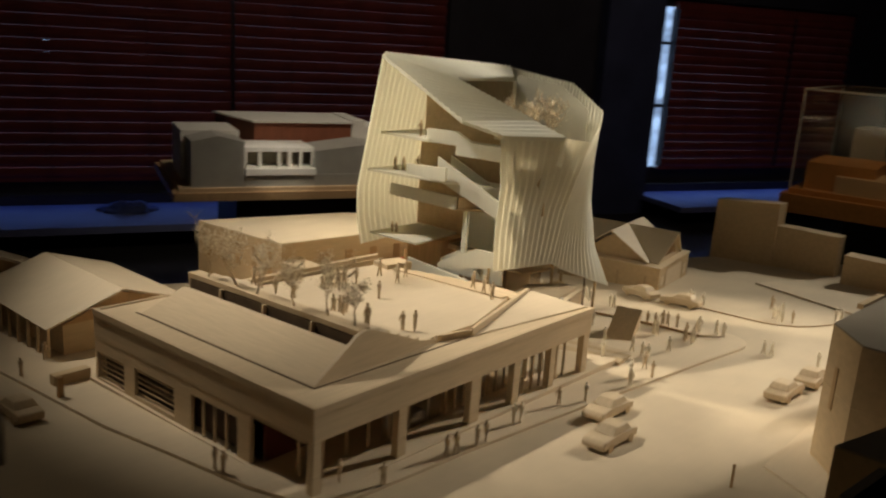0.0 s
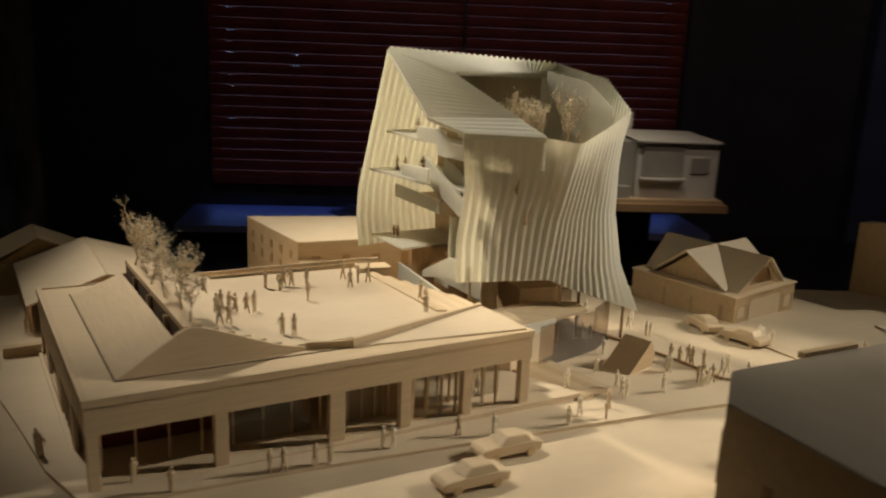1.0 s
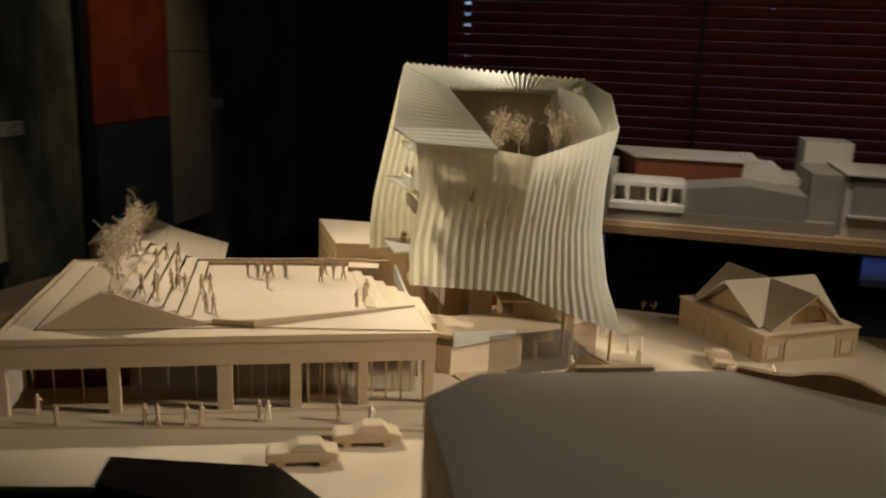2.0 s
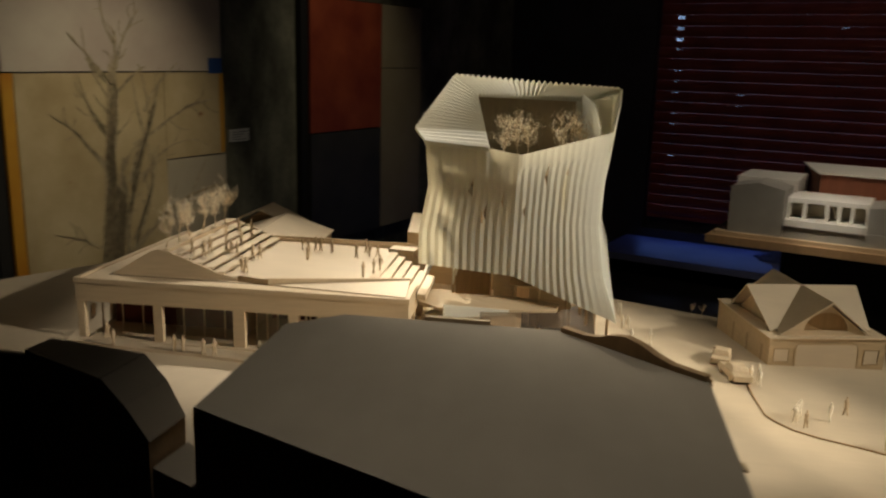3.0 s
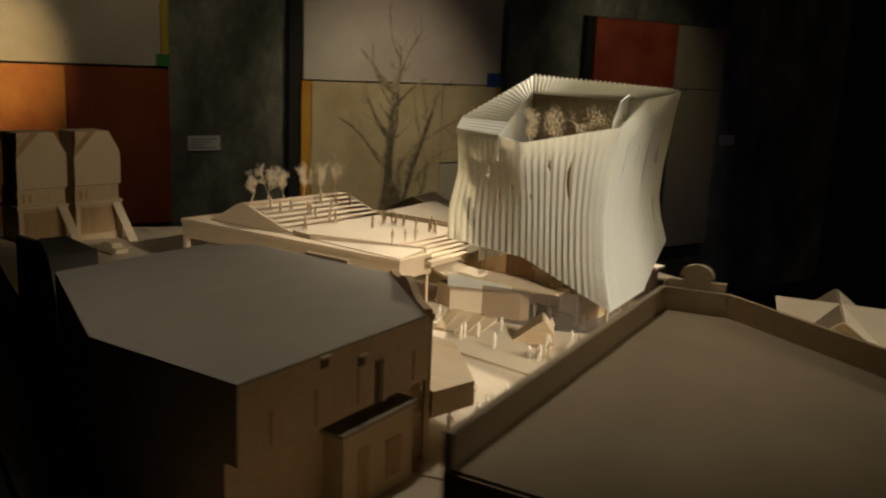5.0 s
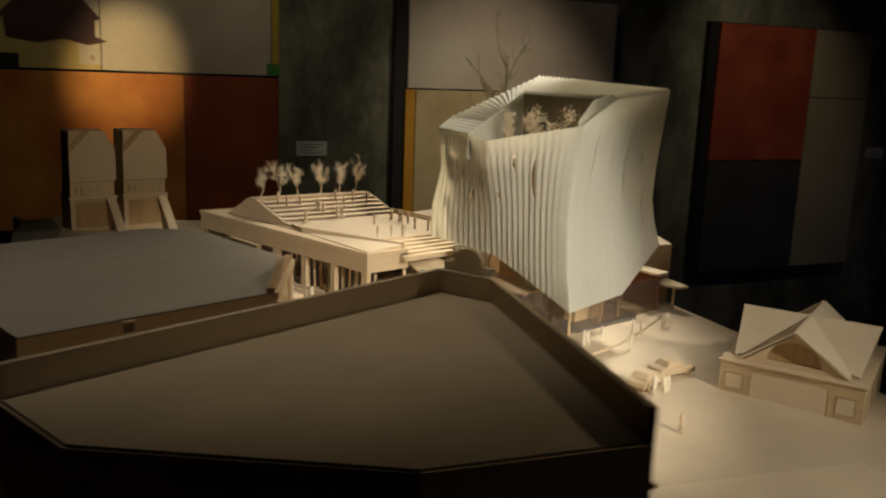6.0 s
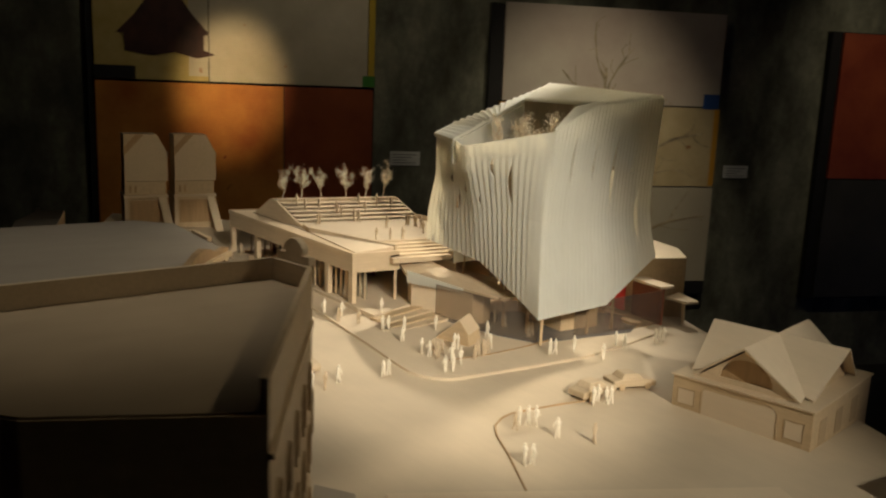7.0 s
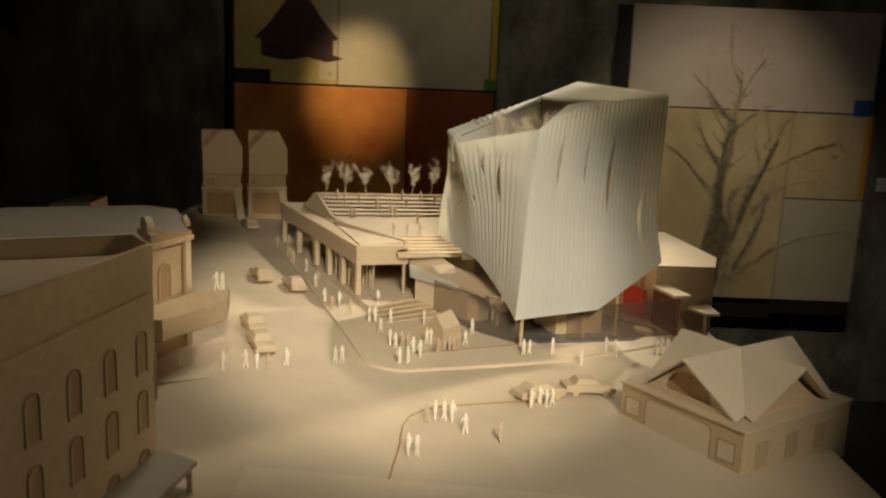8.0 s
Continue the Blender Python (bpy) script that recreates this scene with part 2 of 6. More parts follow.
def tube(bm, pts, radii, sides=6):
    rings = []
    for i, p in enumerate(pts):
        p = Vector(p)
        d = Vector(pts[min(i + 1, len(pts) - 1)]) - Vector(pts[max(i - 1, 0)])
        q = d.to_track_quat("Z", "Y")
        rings.append([bm.verts.new(p + q @ Vector((radii[i] * math.cos(k * math.tau / sides), radii[i] * math.sin(k * math.tau / sides), 0))) for k in range(sides)])
    for a, b in zip(rings, rings[1:]):
        for k in range(sides):
            j = (k + 1) % sides
            bm.faces.new((a[k], a[j], b[j], b[k]))
    bm.faces.new(rings[0][::-1])
    bm.faces.new(rings[-1])
    return bm


# ---- the gallery ----
FLOOR_Z, CEIL_Z = -0.95, 1.75
S0, S1, N0, N1 = -1.83, 6.6, -2.6, 4.9


def room_box(s0, s1, n0, n1, z0, z1):
    return prism([room(*p, z0) for p in ((s0, n0), (s1, n0), (s1, n1), (s0, n1))], [room(*p, z1) for p in ((s0, n0), (s1, n0), (s1, n1), (s0, n1))])


setting("floor", room_box(S0 - 0.2, S1 + 0.2, N0 - 0.2, N1 + 1.2, FLOOR_Z - 0.1, FLOOR_Z), FLOOR, "dark polished gallery floor", "floor")
setting("ceiling", room_box(S0 - 0.2, S1 + 0.2, N0 - 0.2, N1 + 1.2, CEIL_Z, CEIL_Z + 0.1), CEIL, "black gallery ceiling above the models", "ceiling")
setting("wall_paintings", room_box(S0 - 0.2, S0, N0 - 0.2, N1 + 0.2, FLOOR_Z, CEIL_Z), WALL, "mottled dark concrete wall hung with paintings", "wall")
setting("wall_far", room_box(S1, S1 + 0.2, N0 - 0.2, N1 + 0.2, FLOOR_Z, CEIL_Z), DARKWALL, "dark painted gallery wall", "wall")
setting("wall_behind", room_box(S0, S1, N0 - 0.2, N0, FLOOR_Z, CEIL_Z), DARKWALL, "dark painted gallery wall", "wall")
bm = bmesh.new()
holed(bm, room(S0, N1), (SX, SY, 0), S1 - S0, FLOOR_Z, CEIL_Z, 0.2, [(1.03, 4.09, -0.74, 1.35), (5.88, 7.9, -0.74, 0.70)])
setting("wall_windows", bm, DARKWALL, "dark wall with two wide blinded windows", "wall")
# the blue daylight on the pier is put into its colour
PIERTINT = plain("dark_blue_paint", (0.05, 0.065, 0.13), 0.55, 0.25, 3.0)
setting("wall_pier", room_box(3.48, 3.98, N1 - 0.10, N1, FLOOR_Z, CEIL_Z), PIERTINT, "dark pier between the windows, tinted blue for daylight", "wall")

# ---- windows, blinds and sills ----
SLAT = plain("blind_slat_wood", (0.22, 0.045, 0.035), 0.35, 0.25, 6.0)
FRAMEPAINT = plain("dark_window_frame", (0.03, 0.03, 0.045), 0.5, 0.2, 6.0)
SILLPAINT = plain("painted_sill", (0.16, 0.19, 0.34), 0.45, 0.1, 6.0)
TAPE = plain("ladder_cord", (0.02, 0.02, 0.03), 0.7, 0.2, 20.0)


def window(name, s0, s1, z0, z1, mullions):
    w = thing(name, room((s0 + s1) / 2, N1 + 0.1, z0), "wide dark-framed window behind closed wooden blinds", "window", kind="structure")
    bm = bmesh.new()
    for a, b, c, d in ((s0, s1, z0, z0 + 0.12), (s0, s1, z1 - 0.06, z1), (s0, s0 + 0.05, z0 + 0.12, z1 - 0.06), (s1 - 0.05, s1, z0 + 0.12, z1 - 0.06)):
        add_prism(bm, [room(*p, c) for p in ((a, N1 + 0.1), (b, N1 + 0.1), (b, N1 + 0.15), (a, N1 + 0.15))], [room(*p, d) for p in ((a, N1 + 0.1), (b, N1 + 0.1), (b, N1 + 0.15), (a, N1 + 0.15))])
    part("window_frame", bm, FRAMEPAINT, w)
    for s in mullions:
        part("mullion", room_box(s - 0.03, s + 0.03, N1 + 0.1, N1 + 0.15, z0 + 0.12, z1 - 0.06), FRAMEPAINT, w)
    edges = [s0 + 0.05, *mullions, s1 - 0.05]
    for a, b in zip(edges, edges[1:]):
        p = part("pane", room_box(a + 0.03, b - 0.03, N1 + 0.12, N1 + 0.126, z0 + 0.12, z1 - 0.06), ACRYLIC, w)
        p.visible_shadow = False
    part("window_sill", room_box(s0 - 0.1, s1 + 0.05, N1 - 0.60, N1 + 0.1, z0 - 0.1, z0 - 0.06), SILLPAINT, w, "deep painted sill lit blue by daylight")
    return w


def blind(s0, s1, z0, z1, cords, bright, label):
    """Closed slats; near a cord some have a routed slot that lets the light through: wide (z + 1) or narrow (-z - 1)."""
    b = thing("window_blind", room((s0 + s1) / 2, N1 + 0.05, z0), label, "window blind")
    pitch = 0.068
    n = round((z1 - z0) / pitch)
    prof = [(0.026, -0.029), (0.014, -0.012), (0.012, 0.006), (0.024, 0.028), (0.052, 0.046)]

    def strip(bm, pr, a, e, z):
        ring = [(N1 + q, z + w) for q, w in pr] + [(N1 + q + 0.003, z + w - 0.003) for q, w in pr[::-1]]
        add_prism(bm, [room(a, q, w) for q, w in ring], [room(e, q, w) for q, w in ring])

    for i in range(n):
        z = z0 + 0.03 + i * pitch
        bm = bmesh.new()
        cuts, narrow = [s0], []
        for c, heights in zip(cords, bright):
            if any(abs(abs(h) - 1 - z) < pitch / 2 for h in heights):
                cuts += [c - 0.017, c + 0.017]
                narrow.append(any(h < 0 and abs(-h - 1 - z) < pitch / 2 for h in heights))
        cuts.append(s1)
        for a, e in zip(cuts[::2], cuts[1::2]):
            # a crowned slat: its upper lip catches the light, its lower edge turns away
            strip(bm, prof, a, e, z)
        for a, e, thin in zip(cuts[1::2], cuts[2::2], narrow):
            strip(bm, prof[:3] + [(0.021, 0.0235)] * thin, a, e, z)
            strip(bm, prof[3:], a, e, z)
        part("slat", bm, SLAT, b)
    part("bottom_rail", room_box(s0, s1, N1 + 0.03, N1 + 0.06, z0 - 0.025, z0 - 0.002), SLAT, b)
    part("head_rail", room_box(s0, s1, N1 + 0.02, N1 + 0.07, z1, z1 + 0.06), SLAT, b)
    for s in (s0, s1):
        part("side_channel", room_box(s - 0.003, s + 0.003, N1 + 0.006, N1 + 0.078, z0, z1), FRAMEPAINT, b)
    for c in cords:
        part("ladder_cord", room_box(c - 0.004, c + 0.004, N1 + 0.026, N1 + 0.03, z0, z1), TAPE, b)
    return b


window("window_1", -0.80, 2.26, -0.74, 1.35, (0.806,))
w2 = window("window_2", 4.05, 6.07, -0.74, 0.70, (5.392,))
for z in (0.363, -0.125):
    part("transom", room_box(4.10, 6.02, N1 + 0.1, N1 + 0.15, z - 0.012, z + 0.012), FRAMEPAINT, w2)
blind(-0.785, 0.80, -0.64, 1.3, (-0.655, -0.25, 0.30), ((1.63, 1.56, 1.49, -1.43, -1.29, -1.22, -1.15, -1.02, -0.96, -0.75), (-1.16, -1.10), (-1.58,)),
      "closed dark red wooden venetian blind with daylight in its cord slots")
blind(0.812, 2.245, -0.64, 1.3, (1.19, 2.11), ((-1.61,), (-1.58,)), "closed dark red wooden venetian blind")
blind(4.19, 5.39, -0.60, 0.62, (4.4, 5.2), ((), ()), "closed dark red wooden blind leaving a bright gap at the jamb")
blind(5.398, 6.062, -0.60, 0.62, (5.7,), ((),), "closed dark red wooden venetian blind")
setting("backdrop", room_box(-2.0, 6.8, N1 + 1.0, N1 + 1.02, -0.94, 1.74), SKYGLOW, "pale blue daylight outside the windows", "backdrop")

# ---- paintings ----
def panel(parent, name, u0, u1, z0, z1, mat, out=0.05, label="", back=0.0):
    return part(name, room_box(S0 + back, S0 + out, u0, u1, z0, z1), mat, parent, label)


def painting(u0, u1, z0, label):
    return thing("painting", room(S0, (u0 + u1) / 2, z0), label, "painting")


# black for paint marks and for the shadow strip along canvas sides
EDGE = plain("canvas_edge_black", (0.01, 0.009, 0.008), 0.7, 0.2, 20.0)
OCHRE = canvas("orange_canvas", (0.38, 0.10, 0.015), (0.68, 0.30, 0.06), 4.0, (0.3, 0.07, 0.02))
RUST = canvas("rust_canvas", (0.19, 0.03, 0.008), (0.36, 0.085, 0.02), 4.0)
OFFWHITE = canvas("off_white_canvas", (0.43, 0.38, 0.26), (0.66, 0.60, 0.46), 3.0, (0.4, 0.2, 0.1))
STRAW = canvas("straw_canvas", (0.45, 0.33, 0.08), (0.6, 0.48, 0.2), 9.0)
YELLOW = canvas("yellow_canvas", (0.55, 0.38, 0.03), (0.6, 0.45, 0.05), 6.0)
GREEN = canvas("green_canvas", (0.05, 0.22, 0.03), (0.06, 0.28, 0.04), 6.0)
BARN = canvas("dark_barn_paint", (0.03, 0.012, 0.01), (0.08, 0.03, 0.02), 14.0)
PINKISH = canvas("pink_white_canvas", (0.40, 0.31, 0.26), (0.55, 0.50, 0.40), 2.5, (0.35, 0.2, 0.15))
TAN = canvas("tan_canvas", (0.36, 0.27, 0.13), (0.57, 0.47, 0.28), 3.0, (0.3, 0.15, 0.06))
GREYTAN = canvas("grey_tan_canvas", (0.38, 0.33, 0.24), (0.44, 0.40, 0.30), 3.0)
BLUEPAINT = canvas("blue_paint", (0.02, 0.06, 0.2), (0.03, 0.09, 0.3), 8.0)
CRIMSON = canvas("red_canvas", (0.22, 0.03, 0.012), (0.40, 0.085, 0.03), 5.0)
SLATE = canvas("slate_canvas", (0.03, 0.03, 0.024), (0.06, 0.056, 0.044), 4.0)
AMBER = canvas("amber_canvas", (0.45, 0.19, 0.015), (0.55, 0.30, 0.03), 6.0)
BEIGE = canvas("beige_canvas", (0.30, 0.25, 0.15), (0.36, 0.31, 0.2), 4.0)
BRANCH = canvas("charcoal_brown_paint", (0.15, 0.118, 0.068), (0.46, 0.38, 0.235), 34.0)
FAINT = canvas("thin_charcoal_paint", (0.22, 0.17, 0.10), (0.52, 0.43, 0.27), 40.0)

p = painting(-0.5, 0.525, -0.27, "large panelled painting, orange and rust below, dark barn and off-white above")
panel(p, "stretcher", -0.53, 0.53, -0.27, 0.93, EDGE, 0.035)
panel(p, "orange_panel", -0.503, 0.178, -0.262, 0.294, OCHRE, 0.05, "burnt orange panel", 0.036)
panel(p, "rust_panel", 0.182, 0.525, -0.262, 0.294, RUST, 0.05, "dark rust panel", 0.036)
panel(p, "barn_panel", -0.503, -0.1, 0.302, 0.92, STRAW, 0.05, "straw yellow panel with a dark barn", 0.036)
panel(p, "white_panel", -0.096, 0.5, 0.302, 0.92, OFFWHITE, 0.05, "off-white panel", 0.036)
panel(p, "yellow_strip", 0.504, 0.528, 0.302, 0.92, YELLOW, 0.05, "yellow strip", 0.036)
panel(p, "green_mark", 0.482, 0.53, 0.303, 0.345, GREEN, 0.052, "green paint mark", 0.0505)
panel(p, "black_mark", -0.505, -0.36, 0.304, 0.35, EDGE, 0.052, "black paint mark", 0.0505)
panel(p, "pale_mark", -0.17, -0.1, 0.32, 0.92, OFFWHITE, 0.0515, "off-white margin", 0.0503)
barn = [(-0.395, 0.405), (-0.40, 0.468), (-0.425, 0.468), (-0.36, 0.535), (-0.27, 0.66), (-0.235, 0.66), (-0.16, 0.55), (-0.095, 0.475), (-0.115, 0.468), (-0.115, 0.415), (-0.075, 0.40), (-0.14, 0.385), (-0.22, 0.405), (-0.3, 0.39)]
part("barn_mark", prism([room(S0 + 0.0503, u, z) for u, z in barn], [room(S0 + 0.053, u, z) for u, z in barn]), BARN, p, "dark brown painted barn")

p = painting(1.05, 2.05, -0.57, "large panelled painting of a bare tree on tan and pinkish white")
panel(p, "stretcher", 1.0, 2.03, -0.585, 0.655, EDGE, 0.035)
panel(p, "upper_panel", 1.055, 2.035, 0.272, 0.66, PINKISH, 0.05, "pinkish white upper panel", 0.036)
panel(p, "yellow_strip", 1.047, 1.088, -0.50, 0.266, AMBER, 0.05, "orange yellow strip", 0.036)
panel(p, "tan_panel", 1.092, 1.72, -0.50, 0.266, TAN, 0.05, "tan middle panel", 0.036)
panel(p, "tan_panel", 1.724, 2.04, -0.074, 0.266, TAN, 0.05, "tan middle panel", 0.036)
panel(p, "grey_panel", 1.724, 2.045, -0.50, -0.08, GREYTAN, 0.05, "grey tan lower panel", 0.036)
panel(p, "dark_strip", 1.724, 2.045, -0.56, -0.505, EDGE, 0.05, "dark red strip", 0.036)
panel(p, "blue_mark", 1.96, 2.036, 0.262, 0.325, BLUEPAINT, 0.052, "blue paint mark", 0.0505)


def ribbon(pts, widths):
    bm = bmesh.new()
    prev = None
    for i, (u, z) in enumerate(pts):
        a, b = pts[max(i - 1, 0)], pts[min(i + 1, len(pts) - 1)]
        du, dz = b[0] - a[0], b[1] - a[1]
        ln = math.hypot(du, dz) or 1
        ou, oz = -dz / ln * widths[i], du / ln * widths[i]
        ring = [bm.verts.new(room(S0 + d, u + k * ou, z + k * oz)) for d, k in ((0.0502, -1), (0.0502, 1), (0.0518, 1), (0.0518, -1))]
        if prev:
            for k in range(4):
                bm.faces.new((prev[k], prev[(k + 1) % 4], ring[(k + 1) % 4], ring[k]))
        prev = ring
    return bm


rt = random.Random(8)


def stroke(u0, z0, u1, z1, bow, w, depth=1):
    """A dry brushed limb: a few thin wavering strands side by side, thinner towards the tip, with twigs."""
    n = 9
    length = math.hypot(u1 - u0, z1 - z0)
    nu, nz = -(z1 - z0) / length, (u1 - u0) / length
    wave = rt.uniform(0, 6.28)
    mid = []
    for i in range(n + 1):
        k = i / n
        off = bow * math.sin(math.pi * k) + 0.012 * length * math.sin(wave + 7 * k) + rt.uniform(-0.006, 0.006) * length
        mid.append((u0 + (u1 - u0) * k + nu * off, z0 + (z1 - z0) * k + nz * off))
    for j in range(7 if w > 0.02 else 4 if w > 0.01 else 2):
        side = rt.uniform(-0.7, 0.7) * w
        a, b = (0, n) if j == 0 else sorted(rt.sample(range(n + 1), 2))
        if b - a < 2:
            continue
        pts = [(mid[i][0] + nu * side * (1 - 0.6 * i / n) + rt.uniform(-0.25, 0.25) * w, mid[i][1] + nz * side * (1 - 0.6 * i / n)) for i in range(a, b + 1)]
        ws = [max(0.0011, w * (0.55 if j else 0.62) * (1 - 0.8 * i / n) * rt.uniform(0.5, 1.3)) for i in range(a, b + 1)]
        keep = [(q, v) for q, v in zip(pts, ws) if 1.095 < q[0] < 2.03 and -0.49 < q[1] < 0.645]
        if len(keep) > 2:
            part("branch_mark", ribbon([q for q, _ in keep], [v for _, v in keep]), BRANCH if rt.random() < (0.45 if w > 0.01 else 0.3) else FAINT, p)
    if depth:
        ang = math.atan2(z1 - z0, u1 - u0)
        for i in range(3, n):
            if rt.random() < 0.55:
                d = ang + rt.choice((-1, 1)) * rt.uniform(0.4, 0.9)
                ln = length * rt.uniform(0.18, 0.34)
                stroke(*mid[i], mid[i][0] + math.cos(d) * ln, mid[i][1] + math.sin(d) * ln, rt.uniform(-0.02, 0.02), max(0.002, w * 0.28), depth - 1)


for row in ((1.42, -0.49, 1.49, 0.30, 0.02, 0.040), (1.46, -0.30, 1.49, 0.14, 0.01, 0.034), (1.49, 0.10, 1.50, 0.42, 0.0, 0.018), (1.47, -0.48, 1.69, 0.25, 0.02, 0.030),
            (1.53, -0.42, 1.66, -0.02, -0.02, 0.020), (1.44, -0.49, 1.50, -0.05, -0.02, 0.036), (1.45, -0.10, 1.21, 0.13, -0.02, 0.013), (1.56, 0.0, 1.97, 0.16, 0.02, 0.014),
            (1.60, -0.16, 1.90, -0.01, 0.06, 0.010), (1.52, -0.41, 2.03, -0.19, 0.04, 0.012), (1.43, -0.42, 1.20, -0.30, -0.02, 0.009), (1.47, 0.16, 1.36, 0.42, 0.02, 0.008),
            (1.50, 0.28, 1.62, 0.50, 0.02, 0.008), (1.62, 0.12, 1.79, 0.30, 0.02, 0.010), (1.46, 0.05, 1.33, 0.26, 0.02, 0.007), (1.50, 0.36, 1.44, 0.60, 0.02, 0.006)):
    stroke(*row)
panel(p, "amber_edge", 2.018, 2.0425, -0.07, 0.262, AMBER, 0.0512, "orange yellow edge", 0.0503)

p = painting(2.62, 3.62, -0.6, "large panelled painting in red, slate blue and beige")
panel(p, "stretcher", 2.57, 3.61, -0.6, 0.62, EDGE, 0.035)
panel(p, "red_panel", 2.62, 3.215, -0.03, 0.615, CRIMSON, 0.05, "deep red panel", 0.036)
panel(p, "slate_panel", 2.62, 3.215, -0.59, -0.036, SLATE, 0.05, "slate blue panel", 0.036)
panel(p, "beige_panel", 3.22, 3.615, 0.285, 0.615, BEIGE, 0.05, "beige panel", 0.036)
panel(p, "beige_panel", 3.22, 3.615, -0.59, 0.28, BEIGE, 0.05, "beige panel", 0.036)

WHITECARD = plain("title_card", (0.62, 0.62, 0.58), 0.6, 0.05, 60.0)
INK = plain("printed_ink", (0.12, 0.12, 0.12), 0.7, 0.1, 60.0)
for u0, u1, z0, z1 in ((0.607, 0.73, -0.006, 0.05), (2.118, 2.237, -0.039, 0.016), (3.72, 3.84, -0.03, 0.025)):
    c = thing("title_card", room(S0, (u0 + u1) / 2, z0), "small white title card with printed lines on the wall", "label")
    panel(c, "card", u0, u1, z0, z1, WHITECARD, 0.006)
    for k in range(4):
        panel(c, "text_line", u0 + 0.01, u1 - 0.015 - 0.02 * (k % 3), z1 - 0.014 - k * 0.011, z1 - 0.011 - k * 0.011, INK, 0.0068, "", 0.0055)

# ---- the other models in the room ----
def pedestal(s0, s1, n0, n1, top, label):
    t = thing("display_table", room((s0 + s1) / 2, (n0 + n1) / 2, FLOOR_Z), label, "table")
    part("plinth", room_box(s0 + 0.25, s1 - 0.25, n0 + 0.15, n1 - 0.1, FLOOR_Z, top - 0.03), BLACK, t)
    part("tabletop", room_box(s0, s1, n0, n1, top - 0.03, top), BROWN, t, "thin wooden table edge")
    return t


def far_block(parent, name, s0, s1, n0, n1, z0, z1, mat, ridge=0.0, label=""):
    bm = bmesh.new()
    ring = ((s0, n0), (s1, n0), (s1, n1), (s0, n1))
    add_prism(bm, [room(*q, z0) for q in ring], [room(*q, z1) for q in ring])
    if ridge:
        sm = (s0 + s1) / 2
        add_prism(bm, [room(s0, n0, z1), room(s1, n0, z1), room(sm, n0, z1 + ridge)], [room(s0, n1, z1), room(s1, n1, z1), room(sm, n1, z1 + ridge)])
    return part(name, bm, mat, parent, label)


GREYFOAM = plain("grey_foam_board", (0.34, 0.33, 0.29), 0.7, 0.1, 10.0)
WHITEFOAM = plain("white_foam_board", (0.68, 0.66, 0.6), 0.6, 0.05, 10.0)
BEIGEFOAM = plain("beige_foam_board", (0.45, 0.39, 0.28), 0.7, 0.1, 10.0)
REDWOOD = wood("red_brown_wood", (0.24, 0.085, 0.045), grain=(6, 6, 1), scale=9.0)
MZ = -0.245
pedestal(0.17, 1.60, 2.53, 3.22, MZ - 0.018, "dark display table with a thin wooden top")
m = thing("architectural_model", room(0.88, 2.87, MZ), "white and grey building model with a red-brown upper storey", "model")
part("base_board", room_box(0.19, 1.585, 2.55, 3.2, MZ, MZ + 0.014), SAND, m)
MB = MZ + 0.014
far_block(m, "grey_block", 0.237, 0.428, 2.57, 2.74, MB, -0.062, GREYFOAM, 0.020, "grey gabled block")
far_block(m, "pale_block", 0.222, 0.44, 2.742, 3.0, MB, -0.044, WHITEFOAM, 0, "white block behind the gable")
far_block(m, "grey_podium", 0.43, 1.22, 2.575, 3.0, MB, -0.187, GREYFOAM)
ring = ((0.51, 2.80), (0.91, 2.80), (0.91, 3.12), (0.41, 3.12))
part("upper_storey", prism([room(*q, -0.187) for q in ring], [room(*q, -0.018) for q in ring]), REDWOOD, m, "red-brown upper storey")
ring = ((0.50, 2.79), (0.92, 2.79), (0.92, 3.13), (0.40, 3.13))
part("roof_plate", prism([room(*q, -0.018) for q in ring], [room(*q, -0.011) for q in ring]), WHITEFOAM, m)
far_block(m, "gallery_sill", 0.432, 0.70, 2.562, 2.72, -0.187, -0.163, WHITEFOAM, 0, "bright white gallery sill")
far_block(m, "gallery_lintel", 0.432, 0.70, 2.60, 2.80, -0.104, -0.088, WHITEFOAM, 0, "white gallery lintel")
for a in (0.432, 0.486, 0.56, 0.60, 0.642, 0.69):
    far_block(m, "gallery_post", a, a + 0.012, 2.60, 2.62, -0.163, -0.104, WHITEFOAM)
far_block(m, "gallery_wall", 0.44, 0.70, 2.68, 2.69, -0.163, -0.104, BEIGEFOAM, 0, "beige back wall of the gallery")
far_block(m, "grey_wing", 0.70, 1.12, 2.58, 3.0, -0.187, -0.098, GREYFOAM, 0.026)
far_block(m, "white_step", 0.912, 0.97, 2.8, 3.1, -0.1, -0.006, WHITEFOAM)
far_block(m, "white_step", 0.97, 1.05, 2.8, 3.1, -0.1, -0.032, WHITEFOAM)
far_block(m, "white_step", 1.05, 1.14, 2.85, 3.1, -0.1, -0.07, WHITEFOAM)
far_block(m, "white_tower", 1.15, 1.325, 2.96, 3.16, MB, 0.066, WHITEFOAM)
far_block(m, "grey_link", 1.13, 1.24, 2.62, 2.95, MB, -0.018, GREYFOAM)
far_block(m, "white_hall", 1.24, 1.565, 2.59, 2.95, MB, -0.012, WHITEFOAM)
far_block(m, "hall_roof", 1.235, 1.572, 2.57, 2.96, -0.012, -0.006, WHITEFOAM)
far_block(m, "recess", 1.262, 1.425, 2.584, 2.5895, -0.150, -0.030, GREYFOAM)
far_block(m, "recess_sill", 1.255, 1.432, 2.562, 2.5895, -0.158, -0.150, WHITEFOAM)
